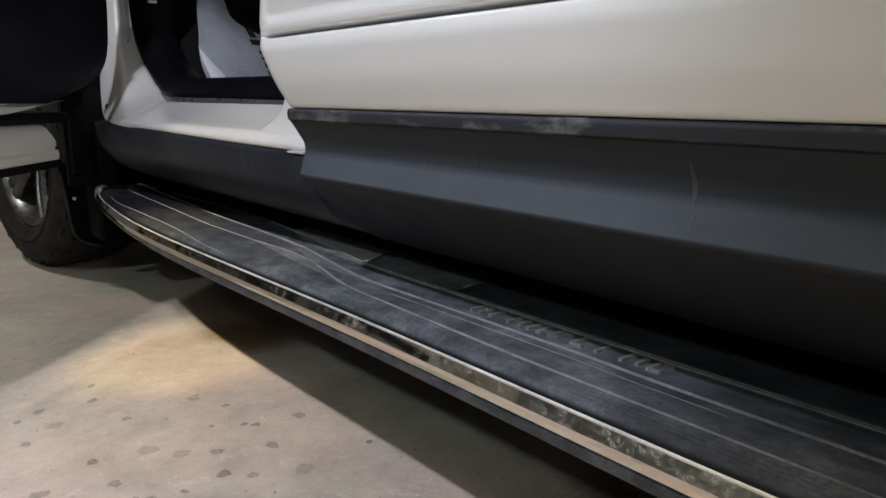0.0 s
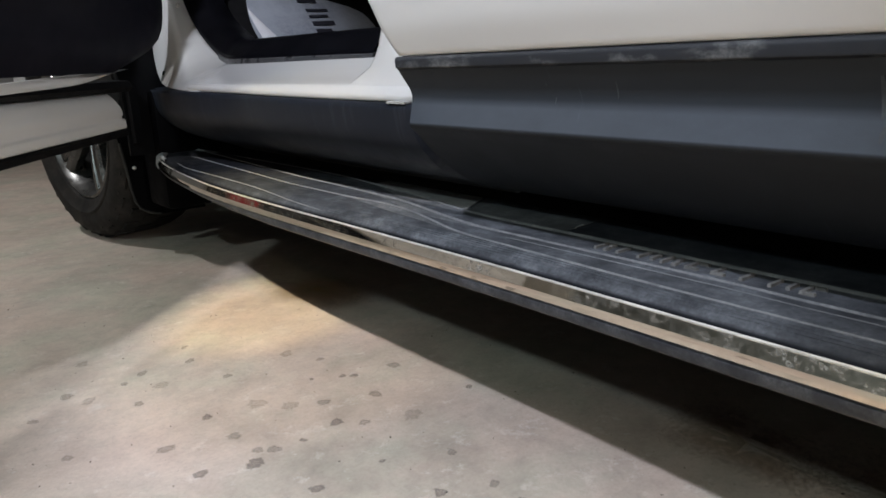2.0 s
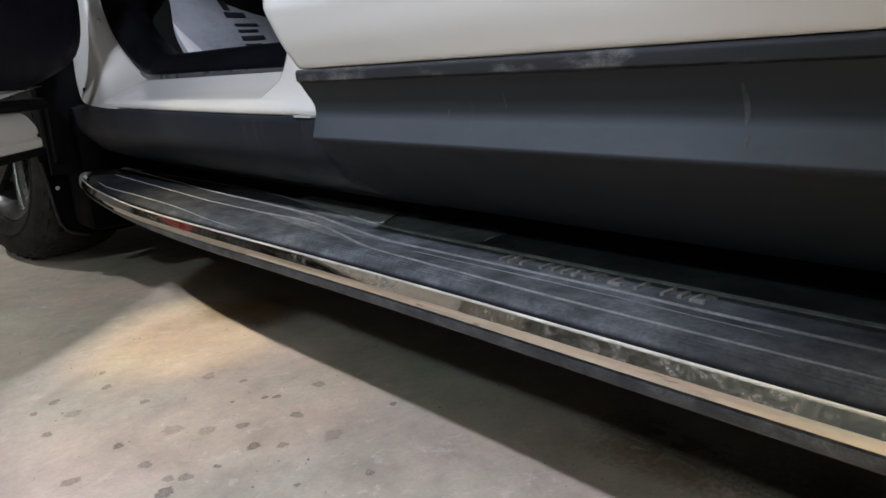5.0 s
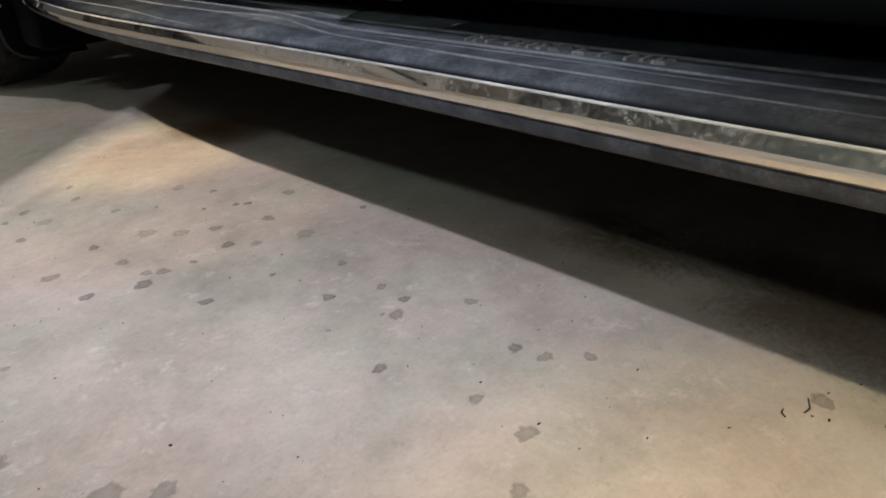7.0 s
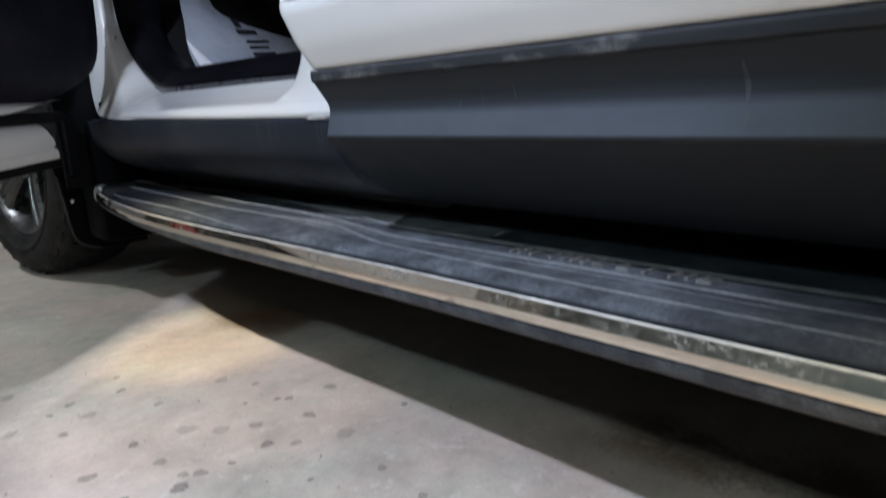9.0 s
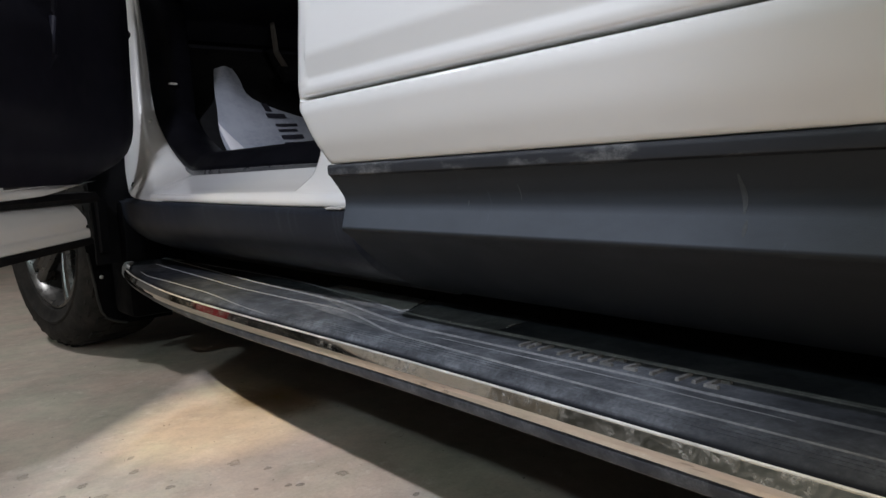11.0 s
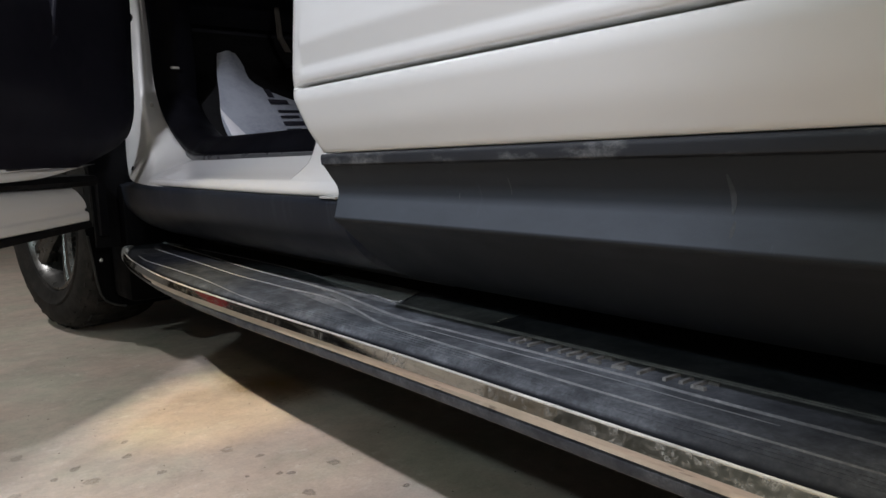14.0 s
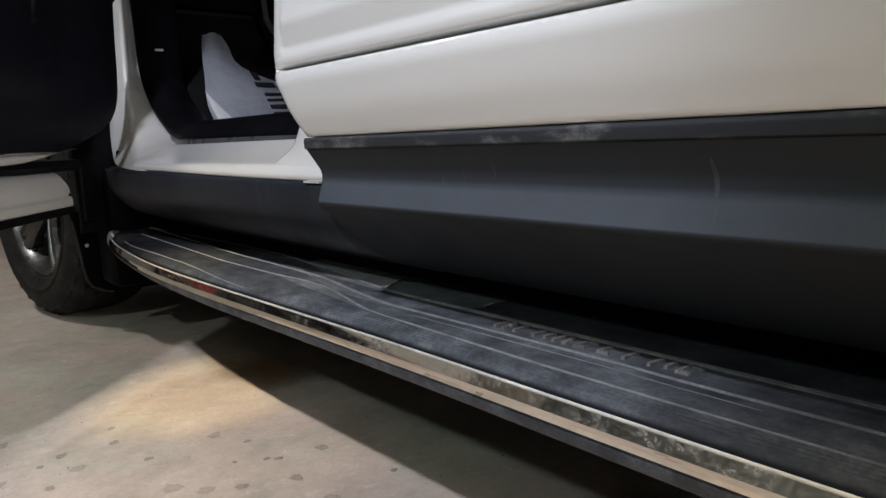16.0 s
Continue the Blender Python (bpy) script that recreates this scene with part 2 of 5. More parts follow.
def make_concrete():
    m, nt, b, co = material("stained_concrete")
    big = ramp(nt, noise_node(nt, co, 1.6, 6, 0.6), [(0.32, (0.404, 0.335, 0.279)), (0.50, (0.510, 0.425, 0.359)), (0.70, (0.600, 0.508, 0.434))])
    mid = ramp(nt, noise_node(nt, co, 9.0, 8, 0.62), [(0.34, 0.86), (0.50, 1.0), (0.68, 1.10)])
    col = mix(nt, 1.0, big, mid, "MULTIPLY")
    tint = ramp(nt, noise_node(nt, co, 4.0, 6, 0.6), [(0.36, (0.91, 1.0, 0.97)), (0.52, (1.0, 1.0, 1.0)), (0.66, (1.035, 0.99, 0.99))])
    col = mix(nt, 1.0, col, tint, "MULTIPLY")
    small = ramp(nt, noise_node(nt, co, 38.0, 7, 0.7), [(0.32, 0.90), (0.5, 1.0), (0.70, 1.07)])
    col = mix(nt, 1.0, col, small, "MULTIPLY")
    fine = ramp(nt, noise_node(nt, co, 170.0, 5, 0.7), [(0.28, 0.90), (0.5, 1.0), (0.75, 1.07)])
    col = mix(nt, 1.0, col, fine, "MULTIPLY")
    pale = ramp(nt, noise_node(nt, co, 24.0, 9, 0.80), [(0.56, 0.0), (0.70, 0.55)])
    col = mix(nt, pale, col, (0.73, 0.68, 0.63))
    specks = ramp(nt, noise_node(nt, co, 75.0, 6, 0.72), [(0.60, 0.0), (0.72, 0.45)])
    col = mix(nt, specks, col, (0.27, 0.235, 0.20))
    dirt = ramp(nt, noise_node(nt, co, 6.5, 9, 0.72), [(0.58, 0.0), (0.76, 0.34)])
    col = mix(nt, dirt, col, (0.24, 0.21, 0.18))
    nt.links.new(col, b.inputs["Base Color"])
    nt.links.new(ramp(nt, noise_node(nt, co, 9.0, 5), [(0.3, 0.55), (0.7, 0.78)]), b.inputs["Roughness"])
    b.inputs["Specular IOR Level"].default_value = 0.3
    bump(nt, b, noise_node(nt, co, 200.0, 5, 0.6), 0.10, 0.0008)
    return m


def make_floor_mark(strength, colour, soft=False):
    """A damp blotch or painted tint, frayed to nothing at its rim; the first UV coordinate holds the distance from its
    middle.
    """
    m, nt, b, co = material("floor_blotch")
    uv = nt.nodes.new("ShaderNodeUVMap")
    sep = nt.nodes.new("ShaderNodeSeparateXYZ")
    nt.links.new(uv.outputs["UV"], sep.inputs["Vector"])
    n = noise_node(nt, co, 130.0, 6, 0.75)
    add = nt.nodes.new("ShaderNodeMath")
    add.operation = "MULTIPLY_ADD"
    nt.links.new(n, add.inputs[0])
    add.inputs[1].default_value = 1.0
    nt.links.new(sep.outputs["X"], add.inputs[2])
    n2 = nt.nodes.new("ShaderNodeMath")
    n2.operation = "MULTIPLY"
    nt.links.new(add.outputs[0], n2.inputs[0])
    n2.inputs[1].default_value = 0.72
    cover = ramp(nt, n2.outputs[0], [(0.34, strength), (0.62, strength * 0.6), (0.80, strength * 0.12), (0.86, 0.0)] if soft else [(0.50, strength * 0.72), (0.72, strength), (0.80, strength * 0.75), (0.86, 0.0)])
    nt.links.new(mix(nt, n, colour, tuple(c * 1.7 for c in colour)), b.inputs["Base Color"])
    b.inputs["Roughness"].default_value = 0.6
    nt.links.new(cover, b.inputs["Alpha"])
    return m


PAINT = make_paint()
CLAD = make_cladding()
ROCKER_BLACK = make_rocker()
STRIP = make_dusty("scuffed_cladding", (0.024, 0.0258, 0.031), (0.30, 0.30, 0.30), 26.0, 0.52, 0.76, 0.50, 700.0, 0.0004, (1, 0.5, 1.5))
RUBBER = make_rubber()
INSET = make_dusty("inset_plastic", (0.024, 0.0265, 0.033), (0.085, 0.091, 0.104), 16.0, 0.40, 0.74, 0.5, 500.0, 0.0006, None, 0.14)
GREY_INSET = make_dusty("grey_inset", (0.075, 0.079, 0.086), (0.22, 0.227, 0.238), 18.0, 0.38, 0.70, 0.55, 420.0, 0.0006, None, 0.12)
PALE_TREAD = make_dusty("pale_tread", (0.26, 0.26, 0.26), (0.44, 0.437, 0.43), 24.0, 0.36, 0.70, 0.6, 420.0, 0.0008)
CAP_GREY = make_dusty("cap_plastic", (0.27, 0.27, 0.275), (0.50, 0.495, 0.49), 30.0, 0.40, 0.70, 0.45, 420.0, 0.0004)
RIB = make_rib()
# Paler than the tread, to paint in light on the rib slopes.
SLOPE = make_dusty("lit_slope", (0.075, 0.078, 0.085), (0.27, 0.275, 0.285), 30.0, 0.36, 0.70, 0.6, 420.0, 0.0006, (2, 0.5, 1), 0.12)
LIP = make_dusty("scuffed_lip", (0.026, 0.028, 0.034), (0.100, 0.103, 0.112), 42.0, 0.38, 0.66, 0.45, 300.0, 0.0006)
TYRE = make_dusty("tyre_rubber", (0.011, 0.0102, 0.0098), (0.048, 0.040, 0.035), 11.0, 0.40, 0.72, 0.75, 260.0, 0.0010)
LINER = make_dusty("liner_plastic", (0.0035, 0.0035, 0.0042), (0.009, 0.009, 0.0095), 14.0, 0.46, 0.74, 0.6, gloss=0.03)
RUBBED = make_dusty("rubbed_rubber", (0.020, 0.020, 0.020), (0.055, 0.052, 0.048), 30.0, 0.40, 0.70, 0.6)
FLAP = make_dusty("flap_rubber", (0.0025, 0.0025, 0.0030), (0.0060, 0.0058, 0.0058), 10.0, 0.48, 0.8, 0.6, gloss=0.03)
TRIM = make_dusty("interior_trim", (0.016, 0.016, 0.021), (0.030, 0.030, 0.038), 9.0, 0.5, 0.8, 0.45, 800.0, 0.0004, None, 0.12)
PANEL = make_dusty("door_panel", (0.0105, 0.0105, 0.016), (0.018, 0.018, 0.025), 9.0, 0.5, 0.8, 0.5, 800.0, 0.0004, None, 0.08)
SILL_BLACK = make_trim()
CARPET = make_dusty("dark_carpet", (0.005, 0.005, 0.006), (0.012, 0.012, 0.014), 20.0, 0.45, 0.8, 0.95, 900.0, 0.002)
SEAL = make_dusty("door_seal", (0.007, 0.007, 0.008), (0.022, 0.022, 0.023), 20.0, 0.5, 0.8, 0.6, gloss=0.08)
CHROME = make_chrome()
BEAD = make_bead()
RIM = make_dusty("alloy", (0.145, 0.142, 0.14), (0.065, 0.058, 0.052), 16.0, 0.42, 0.75, 0.30, 500.0, 0.0002)
for n in RIM.node_tree.nodes:
    if n.type == "BSDF_PRINCIPLED":
        n.inputs["Metallic"].default_value = 0.85
STEEL = make_dusty("brake_steel", (0.10, 0.095, 0.09), (0.10, 0.07, 0.05), 20.0, 0.4, 0.7, 0.5)
PAPER = make_dusty("paper_mat", (0.36, 0.385, 0.45), (0.22, 0.24, 0.29), 9.0, 0.36, 0.66, 0.75, 160.0, 0.0015)
PRINT = make_dusty("printed_ink", (0.02, 0.02, 0.03), (0.04, 0.04, 0.05), 20.0, 0.4, 0.7, 0.7)
FOLD = make_dusty("folded_paper", (0.66, 0.66, 0.70), (0.56, 0.56, 0.60), 9.0, 0.4, 0.7, 0.7)
BADGE = make_dusty("raised_mark", (0.115, 0.113, 0.110), (0.32, 0.312, 0.298), 70.0, 0.42, 0.70, 0.45, 500.0, 0.0004)
SCREW = make_dusty("screw_metal", (0.45, 0.44, 0.42), (0.25, 0.24, 0.22), 90.0, 0.4, 0.7, 0.35)
CONCRETE = make_concrete()
WALL = make_dusty("painted_wall", (0.37, 0.366, 0.37), (0.29, 0.288, 0.29), 1.5, 0.35, 0.7, 0.9, 120.0, 0.001)
# Darker copy of the wall colour, to dim what the chrome reflects.
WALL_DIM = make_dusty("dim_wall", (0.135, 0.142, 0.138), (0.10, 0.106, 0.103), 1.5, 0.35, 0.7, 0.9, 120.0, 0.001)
CEILING = make_dusty("ceiling_board", (0.66, 0.66, 0.65), (0.58, 0.58, 0.57), 2.0, 0.35, 0.7, 0.9, 120.0, 0.001)
HOUSING = make_dusty("lamp_housing", (0.6, 0.6, 0.58), (0.5, 0.5, 0.48), 8.0, 0.4, 0.7, 0.5)
GRIT = make_dusty("dark_grit", (0.02, 0.018, 0.016), (0.05, 0.04, 0.03), 60.0, 0.4, 0.7, 0.8)


# ---- builders ----
def world_at(ob):
    return Vector(ob.location) if ob.type == "EMPTY" else Vector((0, 0, 0))


def part(name, bm, mat, parent, label="", sharp=32, smooth=True):
    """Links a bmesh, whose points are places in the world, as one mesh object under a thing or part."""
    me = bpy.data.meshes.new(name)
    bmesh.ops.recalc_face_normals(bm, faces=bm.faces)
    for f in bm.faces:
        f.smooth = smooth
    base = sum((v.co for v in bm.verts), Vector()) / len(bm.verts)
    bm.to_mesh(me)
    bm.free()
    if smooth:
        me.set_sharp_from_angle(angle=radians(sharp))
    me.materials.append(mat)
    ob = new(name, me)
    if parent:
        ob.parent = parent
        ob.matrix_parent_inverse = Matrix.Translation(-world_at(parent))
    return tagged(ob, label)


def thing(name, at, label, category, group="", kind=""):
    ob = new(name)
    ob.location = at
    ob.empty_display_size = 0.1
    return tagged(ob, label, category, group, kind)


def fillet(points, radii, steps=4):
    """An open polyline with its inner corners rounded."""
    out = [Vector(points[0])]
    for i in range(1, len(points) - 1):
        a, b, c = (Vector(points[k]) for k in (i - 1, i, i + 1))
        r = radii[i] if isinstance(radii, (list, tuple)) else radii
        u, w = (a - b), (c - b)
        r = min(r, u.length * 0.45, w.length * 0.45)
        if r <= 1e-5:
            out.append(b)
            continue
        p, q = b + u.normalized() * r, b + w.normalized() * r
        for k in range(steps + 1):
            s = k / steps
            out.append((1 - s) ** 2 * p + 2 * s * (1 - s) * b + s * s * q)
    out.append(Vector(points[-1]))
    return out


def grid_solid(rows, shift):
    """A curved sheet of rows of points, thickened: its back lies at shift from its front."""
    bm = bmesh.new()
    front = [[bm.verts.new(p) for p in row] for row in rows]
    back = [[bm.verts.new(Vector(p) + (shift(p) if callable(shift) else shift)) for p in row] for row in rows]
    nr, nc = len(rows), len(rows[0])
    for i in range(nr - 1):
        for j in range(nc - 1):
            bm.faces.new((front[i][j], front[i][j + 1], front[i + 1][j + 1], front[i + 1][j]))
            bm.faces.new((back[i][j], back[i + 1][j], back[i + 1][j + 1], back[i][j + 1]))
    for j in range(nc - 1):
        bm.faces.new((front[0][j], back[0][j], back[0][j + 1], front[0][j + 1]))
        bm.faces.new((front[-1][j], front[-1][j + 1], back[-1][j + 1], back[-1][j]))
    for i in range(nr - 1):
        bm.faces.new((front[i][0], front[i + 1][0], back[i + 1][0], back[i][0]))
        bm.faces.new((front[i][-1], back[i][-1], back[i + 1][-1], front[i + 1][-1]))
    return bm


def loop_solid(loops):
    """Closed rings of points joined one to the next, with the two ends capped."""
    bm = bmesh.new()
    rings = [[bm.verts.new(p) for p in loop] for loop in loops]
    n = len(rings[0])
    for a, b in zip(rings, rings[1:]):
        for k in range(n):
            bm.faces.new((a[k], a[(k + 1) % n], b[(k + 1) % n], b[k]))
    bm.faces.new(rings[0])
    bm.faces.new(list(reversed(rings[-1])))
    return bm


def box(lo, hi, bevel=0.0, m=None):
    bm = bmesh.new()
    bmesh.ops.create_cube(bm, size=1)
    lo, hi = Vector(lo), Vector(hi)
    for v in bm.verts:
        v.co = Vector((lo[k] + (v.co[k] + 0.5) * (hi[k] - lo[k]) for k in range(3)))
    if bevel:
        bmesh.ops.bevel(bm, geom=bm.edges[:], offset=bevel, segments=2, affect="EDGES", profile=0.6)
    if m is not None:
        bm.transform(m)
    return bm


def lathe(profile, segments, m, closed=True):
    """A ring of the (radius, axial) profile about the y axis, then moved by m."""
    bm = bmesh.new()
    rings = []
    for i in range(segments):
        a = 2 * math.pi * i / segments
        rings.append([bm.verts.new((r * math.cos(a), w, r * math.sin(a))) for r, w in profile])
    n = len(profile)
    for i in range(segments):
        a, b = rings[i], rings[(i + 1) % segments]
        for k in range(n if closed else n - 1):
            bm.faces.new((a[k], a[(k + 1) % n], b[(k + 1) % n], b[k]))
    bm.transform(m)
    return bm


def join(a, b):
    me = bpy.data.meshes.new("joined")
    b.to_mesh(me)
    a.from_mesh(me)
    b.free()
    bpy.data.meshes.remove(me)
    return a


def tube(points, radius, sides=8):
    loops = []
    for i, p in enumerate(points):
        p = Vector(p)
        d = (Vector(points[min(i + 1, len(points) - 1)]) - Vector(points[max(i - 1, 0)])).normalized()
        u = d.cross(Vector((0.31, 0.2, 0.93))).normalized()
        w = d.cross(u)
        loops.append([p + radius * (math.cos(t) * u + math.sin(t) * w) for t in (2 * math.pi * k / sides for k in range(sides))])
    return loop_solid(loops)


def ease(a, b, x):
    s = min(max((x - a) / (b - a), 0), 1)
    return s * s * (3 - 2 * s)


def spline(keys, x):
    """A smooth curve through (x, value) keys in rising x."""
    if x <= keys[0][0]:
        return keys[0][1]
    for i in range(len(keys) - 1):
        (x0, v0), (x1, v1) = keys[i], keys[i + 1]
        if x <= x1:
            s = (x - x0) / (x1 - x0)
            m0 = (v1 - keys[i - 1][1]) / (x1 - keys[i - 1][0]) if i else (v1 - v0) / (x1 - x0)
            m1 = (keys[i + 2][1] - v0) / (keys[i + 2][0] - x0) if i + 2 < len(keys) else (v1 - v0) / (x1 - x0)
            h = x1 - x0
            return (2 * s ** 3 - 3 * s * s + 1) * v0 + (s ** 3 - 2 * s * s + s) * h * m0 + (3 * s * s - 2 * s ** 3) * v1 + (s ** 3 - s * s) * h * m1
    return keys[-1][1]


def steps(a, b, n):
    return [a + (b - a) * k / n for k in range(n + 1)]


FROM_CAMERA = Matrix.Translation((0.02279, 0.02279, -0.0215)) @ Matrix.Scale(1.043, 4)


def pushed_from_camera(bm):
    """Moves the doorway metal inboard by scaling it from the camera, keeping its view."""
    bm.transform(FROM_CAMERA)
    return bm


# ---- the garage ----
floor = part("floor", box((-4.0, -5.0, -0.10), (4.2, 6.0, 0.0)), CONCRETE, None, "worn grey concrete garage floor with damp blotches and grit", smooth=False)
tagged(floor, category="floor", kind="structure")
for name, lo, hi in (("wall_west", (-4.12, -5.0, 0.0), (-4.0, 6.0, 2.8)), ("wall_east", (4.2, -5.0, 0.0), (4.32, 6.0, 2.8)),
                     ("wall_north", (-4.12, 6.0, 0.0), (4.32, 6.12, 2.8)), ("wall_south", (-4.12, -5.12, 0.0), (4.32, -5.0, 2.8))):
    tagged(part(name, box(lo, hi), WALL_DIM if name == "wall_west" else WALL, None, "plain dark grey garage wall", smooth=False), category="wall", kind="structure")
tagged(part("ceiling", box((-4.12, -5.12, 2.8), (4.32, 6.12, 2.9)), CEILING, None, "plain off-white garage ceiling board", smooth=False), category="ceiling", kind="structure")


def ceiling_lamp(at, half):
    lamp = thing("ceiling_lamp", (at.x, at.y, 2.8), "small white ceiling lamp under the garage ceiling", "lamp", "garage ceiling lamps")
    part("housing", box((at.x - half - 0.03, at.y - half - 0.03, at.z + 0.012), (at.x + half + 0.03, at.y + half + 0.03, at.z + 0.06), 0.008), HOUSING, lamp)
    part("stem", tube([(at.x, at.y, at.z + 0.055), (at.x, at.y, 2.8)], 0.012, 10), HOUSING, lamp)


# Unseen tube lamp, added behind the camera to light the door hem.
wall_lamp = thing("wall_lamp", (LAMP_E.x, -5.0, LAMP_E.z), "long white tube lamp fixed to the garage wall", "lamp")
part("housing", box((LAMP_E.x - 0.60, -5.0, LAMP_E.z - 0.07), (LAMP_E.x + 0.60, LAMP_E.y + 0.04, LAMP_E.z + 0.07), 0.012), HOUSING, wall_lamp)
for end in (-1, 1):
    part("end_cap", box((LAMP_E.x + end * 0.61 - 0.012, -4.99, LAMP_E.z - 0.075), (LAMP_E.x + end * 0.61 + 0.012, LAMP_E.y + 0.05, LAMP_E.z + 0.075), 0.006), HOUSING, wall_lamp)
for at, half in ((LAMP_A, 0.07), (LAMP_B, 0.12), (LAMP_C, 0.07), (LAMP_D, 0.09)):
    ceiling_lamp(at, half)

# ---- unseen clutter along the far walls, added for the chrome to reflect ----
RED_PAINT = make_dusty("red_enamel", (0.42, 0.020, 0.035), (0.30, 0.018, 0.028), 6.0, 0.4, 0.7, 0.35)
CARD = make_dusty("brown_card", (0.36, 0.20, 0.10), (0.27, 0.15, 0.075), 8.0, 0.4, 0.7, 0.8)
PALE = make_dusty("pale_plastic", (0.70, 0.72, 0.74), (0.58, 0.60, 0.62), 6.0, 0.4, 0.7, 0.45)
DARK = make_dusty("dark_enamel", (0.020, 0.020, 0.022), (0.035, 0.034, 0.034), 6.0, 0.4, 0.7, 0.5)

bench = thing("workbench", (-2.60, 5.65, 0.0), "dark workbench against the garage wall", "workbench")
part("worktop", box((-3.80, 5.35, 0.54), (-1.40, 5.96, 0.585), 0.006), DARK, bench)
part("back_board", box((-3.80, 5.93, 0.585), (-1.40, 5.96, 1.30), 0.004), DARK, bench)
part("under_panel", box((-3.74, 5.80, 0.10), (-1.46, 5.84, 0.54), 0.004), DARK, bench)
for x in (-3.74, -1.52):
    for y in (5.39, 5.86):
        part("leg", box((x, y, 0.0), (x + 0.06, y + 0.06, 0.54), 0.004), DARK, bench)

tool_box = thing("tool_box", (-2.10, 5.52, 0.585), "red metal tool box on the dark workbench", "tool box")
part("body", box((-2.34, 5.40, 0.585), (-1.86, 5.64, 0.72), 0.008), RED_PAINT, tool_box)
part("lid", box((-2.345, 5.395, 0.722), (-1.855, 5.645, 0.79), 0.012), RED_PAINT, tool_box)
part("handle", tube([(-2.20, 5.52, 0.785), (-2.19, 5.52, 0.825), (-2.01, 5.52, 0.825), (-2.00, 5.52, 0.785)], 0.008, 10), SCREW, tool_box, "bright metal handle")
for x in (-2.26, -1.98):
    part("latch", box((x, 5.388, 0.695), (x + 0.03, 5.402, 0.745), 0.002), SCREW, tool_box, "bright metal latch")

for x, y, w, h, turn in ((-1.98, 5.02, 0.34, 0.42, 8), (-1.52, 5.08, 0.30, 0.34, -12)):
    carton = thing("carton", (x, y, 0.0), "closed brown cardboard box on the concrete floor", "box", "boxes by the workbench")
    part("body", box((-w / 2, -w / 2, 0), (w / 2, w / 2, h), 0.006, pose(x, y, 0, 0, 0, turn)), CARD, carton)
    part("tape", box((-w / 2 - 0.001, -0.024, h - 0.001), (w / 2 + 0.001, 0.024, h + 0.001), 0.0, pose(x, y, 0, 0, 0, turn)), PALE, carton, "pale packing tape")

cabinet = thing("wall_cabinet", (-3.60, 5.80, 1.34), "small red metal cabinet hung on the garage wall", "cabinet")
part("body", box((-3.985, 5.66, 1.34), (-3.30, 5.995, 1.62), 0.006), RED_PAINT, cabinet)
for x in (-3.975, -3.635):
    leaf = part("door", box((x, 5.640, 1.35), (x + 0.325, 5.658, 1.61), 0.003), RED_PAINT, cabinet)
    part("handle", box((x + 0.14, 5.628, 1.40), (x + 0.19, 5.641, 1.41), 0.002), SCREW, leaf, "bright metal handle")

bucket = thing("bucket", (-2.40, 5.02, 0.0), "white plastic bucket on the concrete floor", "bucket")
part("body", lathe([(0.0, 0.0), (0.125, 0.0), (0.130, 0.004), (0.150, 0.34), (0.158, 0.345), (0.158, 0.36), (0.146, 0.36), (0.124, 0.012), (0.0, 0.012)], 36, pose(-2.40, 5.02, 0, 90), False), PALE, bucket)
part("handle", tube([Vector((-2.40 + 0.155 * math.cos(a), 5.02 - 0.10 * math.sin(a), 0.34 - 0.12 * math.sin(a))) for a in (math.pi * k / 12 for k in range(13))], 0.003, 8), SCREW, bucket, "thin wire handle")

# Two unseen doors, added as pale surfaces for the chrome to reflect.
door_1 = part("door_1", box((-3.998, 4.10, 0.0), (-3.955, 4.96, 2.03), 0.006), PALE, None, "added plain white door for the chrome to reflect")
tagged(door_1, category="door", kind="structure")
part("door_handle", tube([(-3.955, 4.18, 1.0), (-3.90, 4.18, 1.0), (-3.90, 4.30, 1.0)], 0.009, 10), SCREW, door_1, "bright lever handle")
CREAM = make_dusty("cream_enamel", (0.42, 0.39, 0.35), (0.36, 0.335, 0.30), 3.0, 0.4, 0.7, 0.5)
door_2 = part("door_2", box((-3.998, 3.15, 0.0), (-3.970, 4.05, 2.10)), CREAM, None, "added cream panelled door for the chrome to reflect")
tagged(door_2, category="door", kind="structure")
for k in range(5):
    part("panel", box((-3.972, 3.18, 0.02 + 0.416 * k), (-3.945, 4.02, 0.42 + 0.416 * k), 0.010), CREAM, door_2)

# ---- the truck ----
truck = thing("pickup_truck", (0.9, 0.0, 0.0), "white pickup truck with black cladding and an open front door", "pickup truck")

# rear door: outer skin from the top down, a step with a groove, then the lower panel
SKIN = fillet([(-0.128, 1.10), (-0.125, 0.90), (-0.1135, 0.745), (-0.1125, 0.700), (-0.1190, 0.6365), (-0.1125, 0.6110), (-0.1150, 0.6000), (-0.1130, 0.5925),
               (-0.0990, 0.5898), (-0.0990, 0.5884), (-0.1140, 0.5862), (-0.1160, 0.5740), (-0.1060, 0.540), (-0.0930, 0.5150), (-0.0900, 0.5110), (-0.0840, 0.5105)],
              [0, 0.05, 0.03, 0.012, 0.005, 0.003, 0.004, 0.003, 0.001, 0.001, 0.003, 0.010, 0.012, 0.003, 0.002, 0], 5)
EDGE = [(0.40, 0.262), (0.432, 0.220), (0.450, 0.226), (0.464, 0.229), (0.490, 0.230), (0.510, 0.230), (0.525, 0.235), (0.545, 0.241), (0.565, 0.246), (0.585, 0.253), (0.64, 0.246), (0.70, 0.236), (0.80, 0.228), (1.10, 0.222)]
REAR = -0.78


def front_edge(z):
    return spline(EDGE, z)


